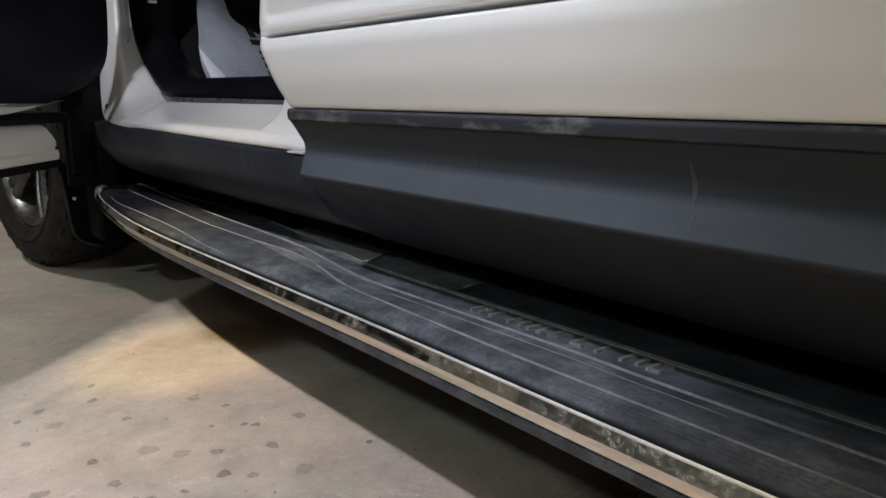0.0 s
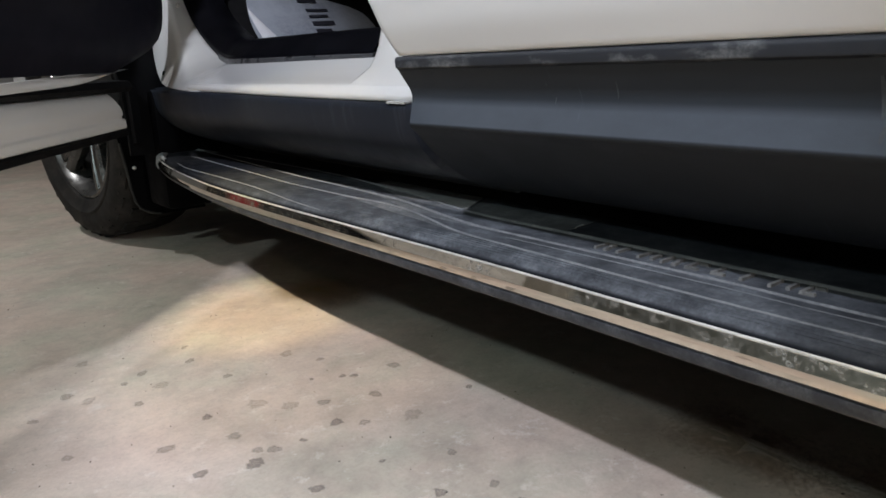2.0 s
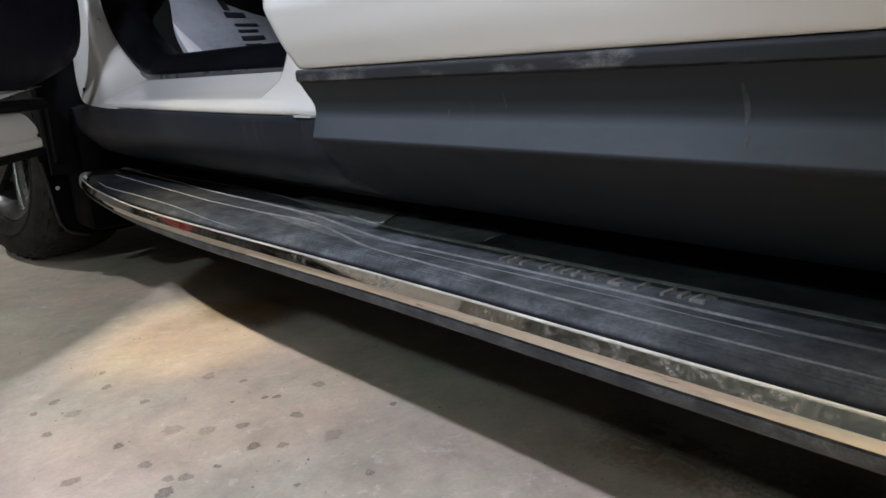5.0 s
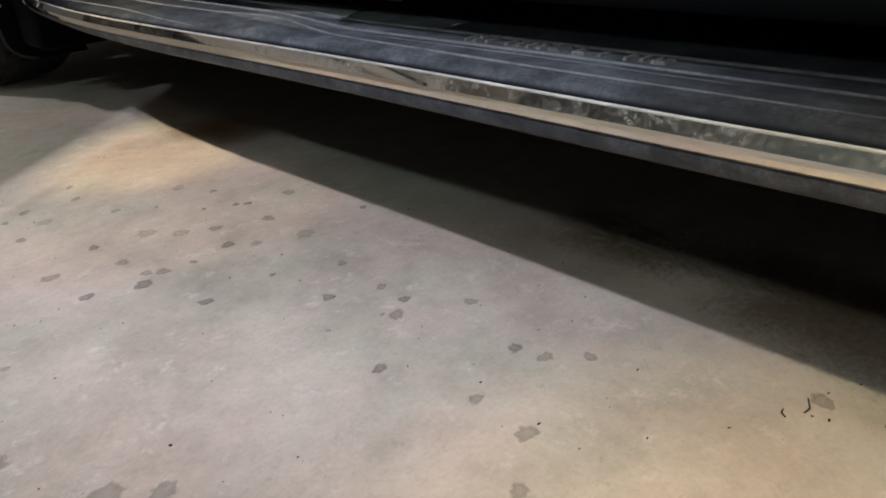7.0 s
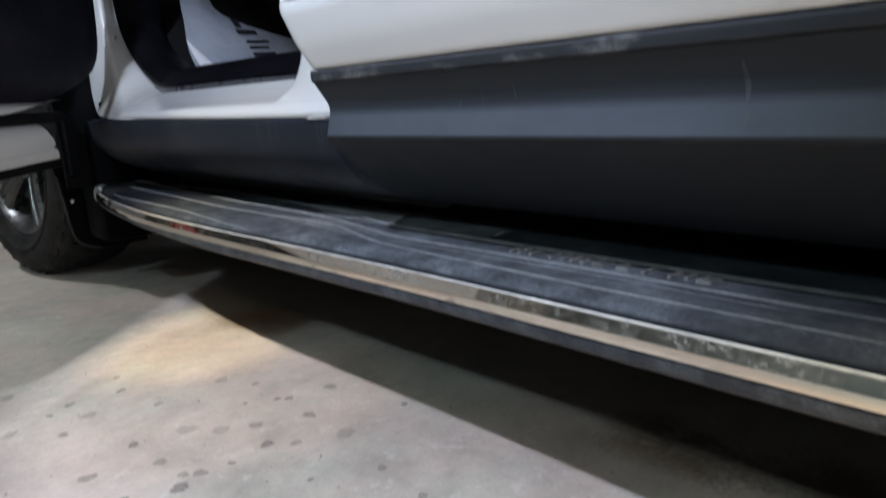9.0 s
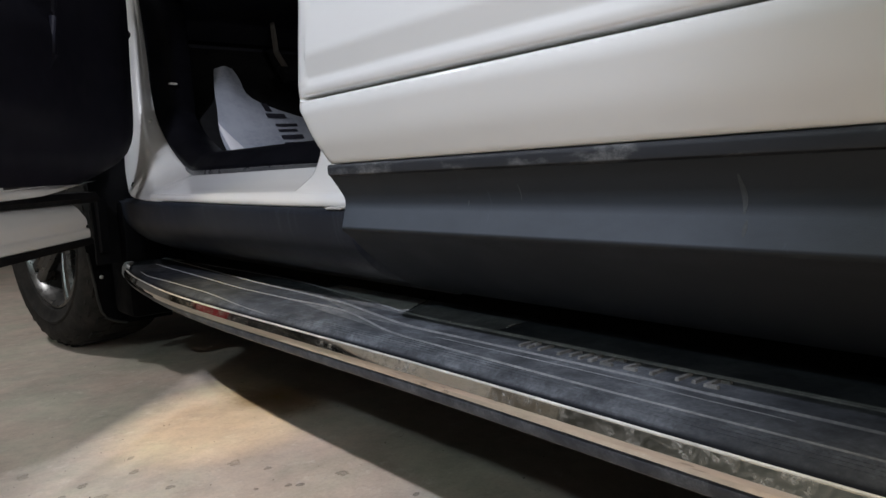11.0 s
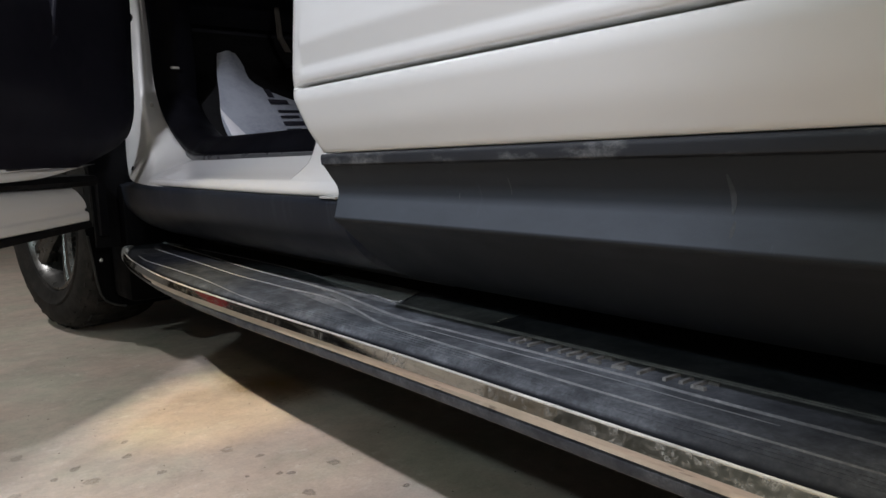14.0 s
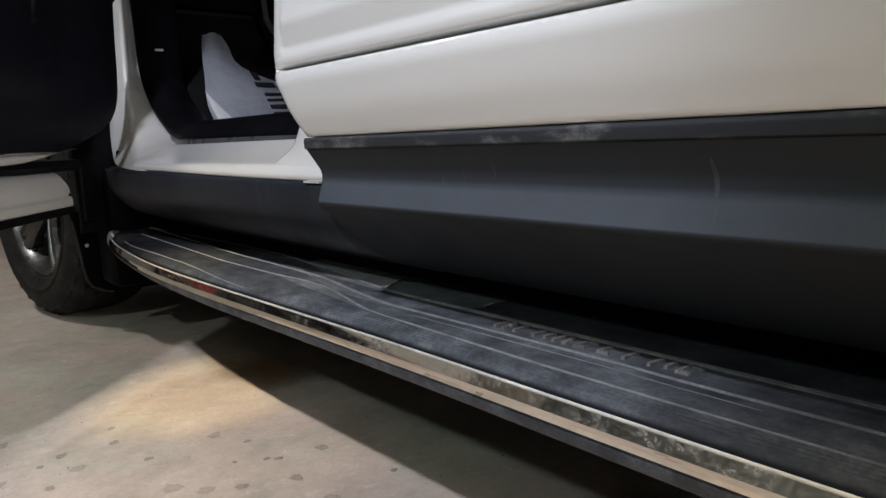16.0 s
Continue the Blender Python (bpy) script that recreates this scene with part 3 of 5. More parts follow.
def door_row(x, z, flat=None):
    y0 = front_edge(z)
    row = []
    for u in [0, 0.003, 0.008, 0.016, 0.021, 0.024, 0.027, 0.030, 0.034, 0.044, 0.06, 0.1, 0.16, 0.24, 0.34, 0.46, 0.6, 0.74, 0.88, 1.0]:
        y = y0 + (REAR - y0) * u
        d = y0 - y
        xx = x
        if 0.5862 < z < 0.5935:
            xx = -0.1142 + (x + 0.1142) * ease(0.004, 0.03, d)
        if flat is not None:
            xx = flat + (x - flat) * ease(0.022, 0.031, d)
        xx += 0.006 * (1 - ease(0.0, 0.012, d)) ** 2
        row.append((xx, y, z))
    return row


def skin_flat(x, z):
    """Near its front edge the upper skin runs plain, without the sculpted hollow."""
    if 0.603 < z < 0.80:
        return -0.1150 - 0.004 * (z - 0.60)
    return None


rear_door = part("rear_door", grid_solid([door_row(p.x, p.y, skin_flat(p.x, p.y)) for p in SKIN], Vector((0.035, 0, 0))), PAINT, truck, "glossy white closed rear door", 40)
CLADDING = fillet([(-0.0790, 0.5103), (-0.0895, 0.5100), (-0.0915, 0.5066), (-0.0905, 0.4975), (-0.0875, 0.4960), (-0.0660, 0.4650), (-0.0835, 0.4330), (-0.0800, 0.4290),
                   (-0.0600, 0.4170), (-0.0250, 0.3920), (0.0180, 0.3560), (0.0480, 0.3370), (0.0700, 0.3330)],
                  [0, 0.002, 0.002, 0.002, 0.002, 0.012, 0.0025, 0.002, 0.006, 0.02, 0.02, 0.01, 0], 4)


def clad_row(p):
    if p.y >= 0.432:
        y0 = front_edge(p.y)
    else:
        y0 = 0.220 + 0.024 * (0.432 - p.y) / 0.099 + 0.022 * math.sin(math.pi * min(1, (0.432 - p.y) / 0.099))
    return [(p.x, y0 + (REAR - y0) * u, p.y) for u in (0, 0.004, 0.012, 0.03, 0.07, 0.14, 0.25, 0.4, 0.55, 0.7, 0.85, 1.0)]


strip_rows = [p for p in CLADDING if p.y > 0.4958]
lower_rows = [p for p in CLADDING if p.y <= 0.4975]
part("cladding_strip", grid_solid([clad_row(p) for p in strip_rows], Vector((0.012, 0, 0))), STRIP, rear_door, "scuffed dark grey top strip of the cladding")
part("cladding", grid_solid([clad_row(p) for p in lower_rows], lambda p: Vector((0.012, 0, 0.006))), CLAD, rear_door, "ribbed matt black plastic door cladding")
SCUFF = make_dusty("pale_scuff", (0.042, 0.045, 0.050), (0.072, 0.075, 0.080), 60.0, 0.35, 0.65, 0.7)


def clad_x(z):
    return spline(sorted((p.y, p.x) for p in CLADDING if 0.4335 < p.y < 0.4955), z)


for y, z0, z1, w, lean in ((-0.076, 0.466, 0.481, 0.0014, 0.003), (-0.285, 0.456, 0.484, 0.0042, 0.0), (-0.288, 0.441, 0.452, 0.0034, 0.0), (0.006, 0.477, 0.480, 0.0016, 0.001), (-0.001, 0.460, 0.466, 0.0010, 0.001), (0.170, 0.489, 0.494, 0.0012, 0.001)):
    rows = [[(clad_x(z) - 0.0004, y + lean * (z1 - z) / (z1 - z0) + w * (q - 0.5) * (0.35 + 0.65 * math.sin(math.pi * (z - z0) / (z1 - z0))), z) for q in (0, 0.5, 1)] for z in steps(z0, z1, 6)]
    part("scuff", grid_solid(rows, Vector((0.0006, 0, 0))), SCUFF, rear_door, "pale rub mark")
part("door_edge_seal", grid_solid([[(-0.080, front_edge(z) + 0.004, z), (-0.06, front_edge(z) + 0.006, z), (-0.03, front_edge(z) + 0.006, z)] for z in steps(0.515, 1.10, 18)], Vector((0, -0.008, 0))), SEAL, rear_door, "black rubber seal")

# sill and hinge pillar of the open front doorway
SILL = fillet([(-0.030, 0.4540), (-0.0570, 0.4550), (-0.0600, 0.4620), (-0.0540, 0.4760), (-0.0180, 0.4870), (0.0120, 0.5010), (0.0320, 0.5120), (0.0750, 0.5140)],
              [0, 0.003, 0.007, 0.012, 0.014, 0.010, 0.006, 0], 5)
rows = []
for p in SILL:
    rows.append([(p.x, y, p.y + 0.010 * ease(0.3, 1.25, y) * (p.y < 0.47)) for y in [0.16, 0.20, 0.26, 0.34, 0.45, 0.6, 0.75, 0.88, 1.0]])
part("door_sill", pushed_from_camera(grid_solid(rows, Vector((0.012, 0, -0.012)))), PAINT, truck, "white painted door sill", 40)

# the corner where the sill sweeps up into the pillar: three edges, outer, crease and inner
PILLAR_OUT = [(-0.0560, 0.88, 0.457), (-0.0600, 1.00, 0.4625), (-0.052, 1.10, 0.466), (-0.035, 1.22, 0.474), (-0.010, 1.325, 0.500), (0.006, 1.385, 0.548), (0.014, 1.40, 0.62), (0.020, 1.405, 0.75), (0.028, 1.41, 0.90), (0.034, 1.415, 1.10)]
PILLAR_MID = [(-0.0490, 0.88, 0.466), (-0.0535, 1.00, 0.4765), (-0.040, 1.06, 0.486), (-0.012, 1.14, 0.512), (0.012, 1.215, 0.555), (0.028, 1.275, 0.610), (0.036, 1.310, 0.670), (0.044, 1.330, 0.76), (0.052, 1.345, 0.90), (0.058, 1.355, 1.10)]
PILLAR_IN = [(0.036, 0.88, 0.500), (0.032, 1.00, 0.510), (0.060, 1.075, 0.516), (0.072, 1.165, 0.538), (0.078, 1.255, 0.578), (0.080, 1.315, 0.624), (0.080, 1.350, 0.672), (0.080, 1.369, 0.735), (0.080, 1.378, 0.858), (0.080, 1.420, 1.10)]


def polyline(points, n):
    out = []
    for k in range(n + 1):
        x = k * (len(points) - 1) / n
        out.append(Vector([spline([(i, p[a]) for i, p in enumerate(points)], x) for a in range(3)]))
    return out


o, c, i_ = polyline(PILLAR_OUT, 32), polyline(PILLAR_MID, 32), polyline(PILLAR_IN, 32)
rows = []
for a, b, d in zip(o, c, i_):
    rows.append([p for p in fillet([a + Vector((0.02, 0.01, -0.004)), a, b, d, d + Vector((0.02, 0.012, 0))], [0, 0.004, 0.018, 0.004, 0], 6)])
part("hinge_pillar", pushed_from_camera(grid_solid(rows, Vector((0.012, 0.012, -0.004)))), PAINT, truck, "white painted door hinge pillar", 40)
part("pillar_plug", pushed_from_camera(lathe([(0.0, -0.004), (0.006, -0.003), (0.008, 0.0), (0.0, 0.004)], 16, pose(-0.014, 1.262, 0.497, 0, 0, 40), False)), SEAL, truck, "black rubber plug")

part("pillar_bolt", pushed_from_camera(lathe([(0.0, -0.005), (0.004, -0.004), (0.006, 0.0), (0.0, 0.003)], 12, pose(0.060, 1.322, 0.655, 0, 0, 30), False)), SCREW, truck, "small bright bolt head")
part("rear_pillar", pushed_from_camera(grid_solid([[(x, 0.20, z), (x, y - 0.08, z), (x + 0.001, y - 0.012, z), (x + 0.006, y, z), (x + 0.030, y + 0.022, z), (x + 0.075, y + 0.060, z)] for z, x, y in ((0.462, -0.0590, 0.425), (0.476, -0.0530, 0.401), (0.488, -0.0520, 0.372), (0.499, -0.0510, 0.347), (0.512, -0.0505, 0.334), (0.525, -0.0500, 0.325), (0.545, -0.0490, 0.318), (0.60, -0.0470, 0.314), (1.10, -0.0450, 0.312))], Vector((0.012, -0.006, 0)))), PAINT, truck, "white painted door pillar", 40)
# black trim on top of the sill, running up the pillar
TRIM_PATH = [(0.036, 0.455, 0.510), (0.036, 0.65, 0.512), (0.038, 0.95, 0.514), (0.060, 1.075, 0.520), (0.074, 1.165, 0.542), (0.081, 1.255, 0.583), (0.084, 1.315, 0.628), (0.084, 1.350, 0.676), (0.084, 1.369, 0.738), (0.084, 1.378, 0.860), (0.086, 1.420, 1.10)]
rows = []
for k, p in enumerate(polyline(TRIM_PATH, 40)):
    up = ease(22, 34, k)
    inward = Vector((0, -0.050 * up, 0.048 * (1 - up)))
    rows.append(fillet([p + Vector((0.004, 0, -0.006)), p, p + inward * 0.25 + Vector((-0.002, 0, 0)), p + inward * 0.85 + Vector((0.026, 0, 0)), p + inward + Vector((0.045, 0, 0)), p + inward + Vector((0.09, 0, -0.01))], [0, 0.003, 0.006, 0.012, 0.012, 0], 3))
sill_trim = part("sill_trim", pushed_from_camera(grid_solid(rows, Vector((0.006, 0.004, -0.006)))), SILL_BLACK, truck, "black plastic scuff trim", 40)

# Grey strip that paints in the white sill's reflection along the trim.
REFLECTED_GREY = make_dusty("painted_reflection", (0.055, 0.055, 0.060), (0.10, 0.10, 0.105), 12.0, 0.4, 0.7, 0.3)
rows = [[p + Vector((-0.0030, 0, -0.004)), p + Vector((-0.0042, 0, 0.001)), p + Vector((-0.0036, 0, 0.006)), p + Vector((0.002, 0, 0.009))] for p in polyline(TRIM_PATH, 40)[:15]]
part("painted_reflection", pushed_from_camera(grid_solid(rows, Vector((0.003, 0, 0.0)))), REFLECTED_GREY, sill_trim, "grey strip standing in for the sill's reflection")

# rocker cladding under the sill
ROCKER = fillet([(-0.020, 0.4555), (-0.0600, 0.4545), (-0.0650, 0.4480), (-0.0590, 0.4080), (-0.0240, 0.3690), (0.0200, 0.3500), (0.080, 0.3310), (0.118, 0.3160)],
                [0, 0.003, 0.005, 0.02, 0.02, 0.012, 0.01, 0], 4)
rows = []
for p in ROCKER:
    row = []
    for y in [-0.78, -0.3, 0.10, 0.19, 0.21, 0.235, 0.26, 0.34, 0.5, 0.7, 0.9, 1.05, 1.14, 1.20, 1.25, 1.30, 1.35, 1.40]:
        inset = 0.055 * (1 - ease(0.19, 0.235, y)) + (0.085 if p.y > 0.452 else 0.045) * ease(1.06, 1.40, y) ** 1.5
        lift = 0.010 * ease(0.3, 1.25, y) * (p.y > 0.43)
        row.append((p.x + inset, y, p.y + lift))
    rows.append(row)
part("rocker_cladding", pushed_from_camera(grid_solid(rows, Vector((0.012, 0, 0.004)))), ROCKER_BLACK, truck, "matt black plastic rocker cladding")
part("sill_clip", pushed_from_camera(box((-0.066, 0.245, 0.4535), (-0.056, 0.285, 0.4565), 0.001)), SCREW, truck, "small pale clip under the sill")

# fender cladding behind the wheel and the wheel arch liner
FENDER = [[(-0.068 + 0.010 * s, 1.385 + 0.10 * s, z - 0.01 * s) for s in steps(0, 1, 5)] for z in steps(0.335, 0.470, 6)]
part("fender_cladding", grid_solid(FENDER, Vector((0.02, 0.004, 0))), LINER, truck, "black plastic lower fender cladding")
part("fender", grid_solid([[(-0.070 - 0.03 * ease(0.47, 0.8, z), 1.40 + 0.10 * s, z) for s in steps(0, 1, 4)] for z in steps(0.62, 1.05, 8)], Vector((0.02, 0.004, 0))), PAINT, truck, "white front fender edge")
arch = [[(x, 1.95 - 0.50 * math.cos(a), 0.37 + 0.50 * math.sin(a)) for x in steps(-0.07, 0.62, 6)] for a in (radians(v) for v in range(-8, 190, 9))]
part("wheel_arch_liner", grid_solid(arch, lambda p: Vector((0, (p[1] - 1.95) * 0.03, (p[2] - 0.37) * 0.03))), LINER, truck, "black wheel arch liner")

# mud flap with its screw
FLAP_EDGE = [(0.108, 0.030), (0.113, 0.012), (0.119, -0.004), (0.131, -0.024), (0.152, -0.036), (0.192, -0.044), (0.263, -0.054), (0.345, -0.066)]
flap_rows = []
for z in [0.108, 0.112, 0.118, 0.131, 0.152, 0.18, 0.21, 0.25, 0.30, 0.345]:
    x0 = spline(FLAP_EDGE, z)
    flap_rows.append([(x, 1.572 + 0.03 * ease(0.34, 0.13, z), z) for x in steps(x0, 0.16, 6)])
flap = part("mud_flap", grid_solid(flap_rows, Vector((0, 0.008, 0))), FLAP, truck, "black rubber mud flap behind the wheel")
part("screw", lathe([(0.0, -0.004), (0.004, -0.003), (0.0055, 0.0), (0.0, 0.002)], 14, pose(-0.032, 1.573, 0.251), False), SCREW, flap, "pale screw head")
part("rolled_rim", tube([(spline(FLAP_EDGE, z) + 0.001, 1.570 + 0.03 * ease(0.34, 0.13, z), z) for z in (0.108, 0.113, 0.119, 0.131, 0.152, 0.192, 0.263, 0.32)], 0.0035, 8), RUBBED, flap, "rubbed grey rim")

# unseen underside and closed cab shell, added to keep light out
# Added block that stops light leaking between the flap and the board.
part("light_block", box((-0.01, 1.40, 0.15), (0.60, 1.56, 0.46), 0.02), FLAP, truck, "added black block that stops light behind the wheel")
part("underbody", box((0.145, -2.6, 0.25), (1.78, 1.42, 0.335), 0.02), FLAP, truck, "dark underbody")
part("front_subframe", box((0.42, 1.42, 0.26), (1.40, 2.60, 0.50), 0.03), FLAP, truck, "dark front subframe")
part("far_side", box((1.80, -2.6, 0.34), (1.90, 2.6, 1.10), 0.03), PAINT, truck, "white far side of the body")
part("roof", box((0.10, -1.1, 1.68), (1.75, 1.05, 1.74), 0.03), PAINT, truck, "white roof")
part("cab_rear_wall", box((0.02, -0.80, 0.34), (1.80, -0.74, 1.68), 0.02), TRIM, truck, "dark rear wall of the cab")
part("cab_floor", box((0.10, -0.76, 0.40), (1.80, 1.36, 0.44), 0.01), CARPET, truck, "dark carpeted cab floor")
part("bonnet", box((0.0, 1.50, 1.02), (1.80, 2.75, 1.08), 0.03), PAINT, truck, "white bonnet")

# Unseen bed side and tailgate, added to block light and close the body.
part("bed_side", grid_solid([[(-0.105 + 0.03 * abs(z - 0.75), y, z) for y in steps(-2.60, -0.80, 12)] for z in steps(0.50, 1.12, 8)], Vector((0.05, 0, 0))), PAINT, truck, "white bed side")
part("tailgate", box((-0.02, -2.66, 0.50), (1.82, -2.60, 1.12), 0.02), PAINT, truck, "white closed tailgate")
wing = []
for y in steps(1.50, 2.75, 20):
    low = 0.37 + math.sqrt(max(0.0, 0.50 ** 2 - (y - 1.95) ** 2)) if abs(y - 1.95) < 0.50 else 0.45
    wing.append([(-0.100, y, low + (1.05 - low) * u) for u in steps(0, 1, 6)])
part("front_wing", grid_solid(wing, Vector((0.03, 0, 0))), PAINT, truck, "white front wing")
part("front_bumper", box((-0.06, 2.72, 0.36), (1.84, 2.86, 1.02), 0.05), PAINT, truck, "white front bumper")

# footwell: toe board, kick panel, dash underside, pedals
part("toe_board", grid_solid([[(x, 1.30 + 0.36 * s, 0.545 + 0.36 * s) for x in steps(0.14, 1.0, 4)] for s in steps(-0.35, 1.1, 6)], Vector((0, 0.02, -0.02))), CARPET, truck, "dark carpeted toe board")
part("kick_panel", grid_solid([[(0.165 + 0.060 * s, 1.43 + 0.20 * s, z) for s in steps(0, 1, 6)] for z in steps(0.50, 1.10, 8)], Vector((-0.02, 0.02, 0))), TRIM, truck, "black kick panel")
part("clip", pushed_from_camera(box((0.113, 1.3125, 0.745), (0.134, 1.3205, 0.751), 0.002)), SCREW, sill_trim, "pale plastic clip")
part("dash_underside", grid_solid([[(x, 1.62 - 0.40 * s, 0.92 + 0.10 * math.sin(2.2 * s)) for x in steps(0.14, 1.1, 6)] for s in steps(0, 1, 6)], Vector((0, 0.0, 0.03))), TRIM, truck, "black dash underside")
part("firewall", box((0.10, 1.66, 0.42), (1.80, 1.70, 1.10)), TRIM, truck, "black firewall", smooth=False)
part("console_side", box((0.72, 0.1, 0.44), (0.76, 1.62, 0.95), 0.02), TRIM, truck, "black console side")
for x, y, z, w, h in ((0.520, 1.42, 0.800, 0.075, 0.055), (0.645, 1.46, 0.76, 0.05, 0.11)):
    pedal = part("pedal", box((-w / 2, -0.008, -h / 2), (w / 2, 0.008, h / 2), 0.005, pose(x, y, z, -35)), SEAL, truck, "black rubber faced pedal")
    part("pedal_arm", tube([(x, y + 0.012, z), (x, y + 0.09, z + 0.08), (x, y + 0.11, z + 0.22)], 0.009, 8), STEEL, pedal)

# paper mat lying up the toe board, with its printing as plain bars
MAT_N = Vector((0, -1, 1)).normalized()


def mat_at(x, s, lift=0.0):
    """On the toe board: x across, s metres up the slope."""
    sag = 0.006 * math.sin(9 * x + 5 * s) + 0.004 * math.sin(23 * s + 11 * x)
    return Vector((x, 1.293, 0.560)) + Vector((0, 0.7071, 0.7071)) * s + MAT_N * (0.012 + sag + lift)


paper = new("paper_floor_mat")
paper.location = (0.40, 1.29, 0.53)
tagged(paper, "crumpled pale grey paper floor mat with dark printing", "floor mat")
rows = []
for s in steps(-0.06, 0.375, 16):
    left = spline([(-0.06, 0.236), (0.02, 0.238), (0.09, 0.249), (0.17, 0.271), (0.25, 0.293), (0.37, 0.333), (0.40, 0.345)], s)
    right = spline([(-0.06, 0.62), (0.11, 0.60), (0.16, 0.51), (0.21, 0.430), (0.26, 0.396), (0.33, 0.398), (0.40, 0.385)], s)
    rows.append([mat_at(left + (right - left) * k / 12, s, 0.010 * math.sin(3.1 * k / 12) ** 2 * ease(0.15, 0.3, s)) for k in range(13)])
part("sheet", grid_solid(rows, -MAT_N * 0.0015), PAPER, paper)
part("folded_corner", grid_solid([[mat_at(0.243 + 0.006 * v + 0.040 * u * min(1, 1.15 * (1 - v)), -0.045 + 0.135 * v + 0.02 * u, 0.004 + 0.016 * u * (1 - 0.6 * u)) for u in steps(0, 1, 4)] for v in steps(0, 1, 7)], MAT_N * 0.0015), FOLD, paper, "white folded corner")
for x0, s0, wx, ws in ((0.424, -0.004, 0.050, 0.015), (0.424, 0.026, 0.050, 0.016), (0.424, 0.055, 0.068, 0.015), (0.424, 0.084, 0.058, 0.009), (0.424, 0.106, 0.068, 0.010), (0.412, 0.142, 0.060, 0.020), (0.418, 0.172, 0.020, 0.040)):
    part("print_bar", grid_solid([[mat_at(x0 + wx * u, s0 + ws * v, 0.0028) for u in steps(0, 1, 3)] for v in steps(0, 1, 2)], MAT_N * 0.0006), PRINT, paper, "dark printed bar")

# ---- running board ----
board = thing("running_board", (0.0, 0.3, 0.24), "black ribbed running board with a spotted chrome strip", "running board")
OUTER = [(-0.80, -0.083), (-0.30, -0.085), (0.05, -0.083), (0.30, -0.086), (0.55, -0.090), (0.75, -0.090), (0.92, -0.083), (1.06, -0.070), (1.20, -0.053), (1.32, -0.033), (1.42, -0.011), (1.49, 0.013), (1.53, 0.036), (1.555, 0.055), (1.565, 0.066)]
INNER = [(-0.80, 0.122), (0.87, 0.120), (1.20, 0.107), (1.42, 0.097), (1.50, 0.093), (1.54, 0.086), (1.555, 0.080), (1.565, 0.073)]
YS = [-0.80, -0.6, -0.45, -0.3, -0.2, -0.1, 0.0, 0.1, 0.2, 0.3, 0.4, 0.5, 0.6, 0.7, 0.8, 0.88, 0.95, 1.02, 1.09, 1.15, 1.20, 1.25, 1.30, 1.34, 1.38, 1.41, 1.44, 1.465, 1.485, 1.505, 1.52, 1.535, 1.547, 1.557, 1.565]


def across(y):
    return spline(OUTER, y), spline(INNER, y)


def board_loops(section, ys=YS, slim=0.0):
    """section: (distance from the outer edge, or None for the inner edge with its own shift, z). slim: how far its foot rises towards the tip."""
    loops = []
    for y in ys:
        xo, xi = across(y)
        w = xi - xo
        rise = slim * ease(0.55, 1.15, y)
        loops.append([(xo + min(a, w * 0.9) if b is None else xi + b, y, z + rise * (z < 0.2595)) for a, b, z in section])
    return loops


SHOULDER = [(0.0042, 0.2862), (0.0048, 0.2892), (0.0070, 0.2920), (0.0110, 0.2944), (0.0170, 0.2968), (0.0240, 0.2985), (0.0320, 0.2993), (0.042, 0.2995)]
PAD = [(0.0042, None, 0.2800)] + [(a, None, z) for a, z in SHOULDER] + [(0.060, None, 0.2995), (None, -0.012, 0.2995), (None, -0.002, 0.2985), (None, 0.0, 0.2925), (None, -0.004, 0.272), (0.030, None, 0.272), (0.012, None, 0.2780)]
part("tread_pad", loop_solid(board_loops(PAD)), RUBBER, board, "dusty black rubber tread")
STRIPE = [(0.0055, None, 0.2856), (0.0010, None, 0.2856), (-0.0010, None, 0.2852), (-0.0030, None, 0.2792), (-0.0047, None, 0.2741), (-0.0047, None, 0.2737), (-0.0042, None, 0.2690), (-0.0029, None, 0.2642), (-0.0012, None, 0.2622), (0.0020, None, 0.2615), (0.006, None, 0.266), (0.006, None, 0.280)]
chrome = part("chrome_strip", loop_solid(board_loops(STRIPE)), CHROME, board, "water-spotted chrome strip", 9)
ROLL = [(0.0013 + 0.0013 * math.cos(radians(a)), None, 0.2860 + 0.0012 * math.sin(radians(a))) for a in range(0, 360, 40)]
part("rolled_edge", loop_solid(board_loops(ROLL)), BEAD, chrome, "pale rough top edge standing in for a highlight")
UNDER = [(0.0012, None, 0.2612), (-0.0012, None, 0.2602), (-0.0015, None, 0.2565), (0.0016, None, 0.2495), (0.009, None, 0.2445), (0.025, None, 0.2420), (None, -0.02, 0.2420), (None, -0.004, 0.250), (None, -0.004, 0.2715), (0.030, None, 0.2715), (0.008, None, 0.2640)]
part("lower_lip", loop_solid(board_loops(UNDER, slim=0.006)), LIP, board, "scuffed black lower lip")

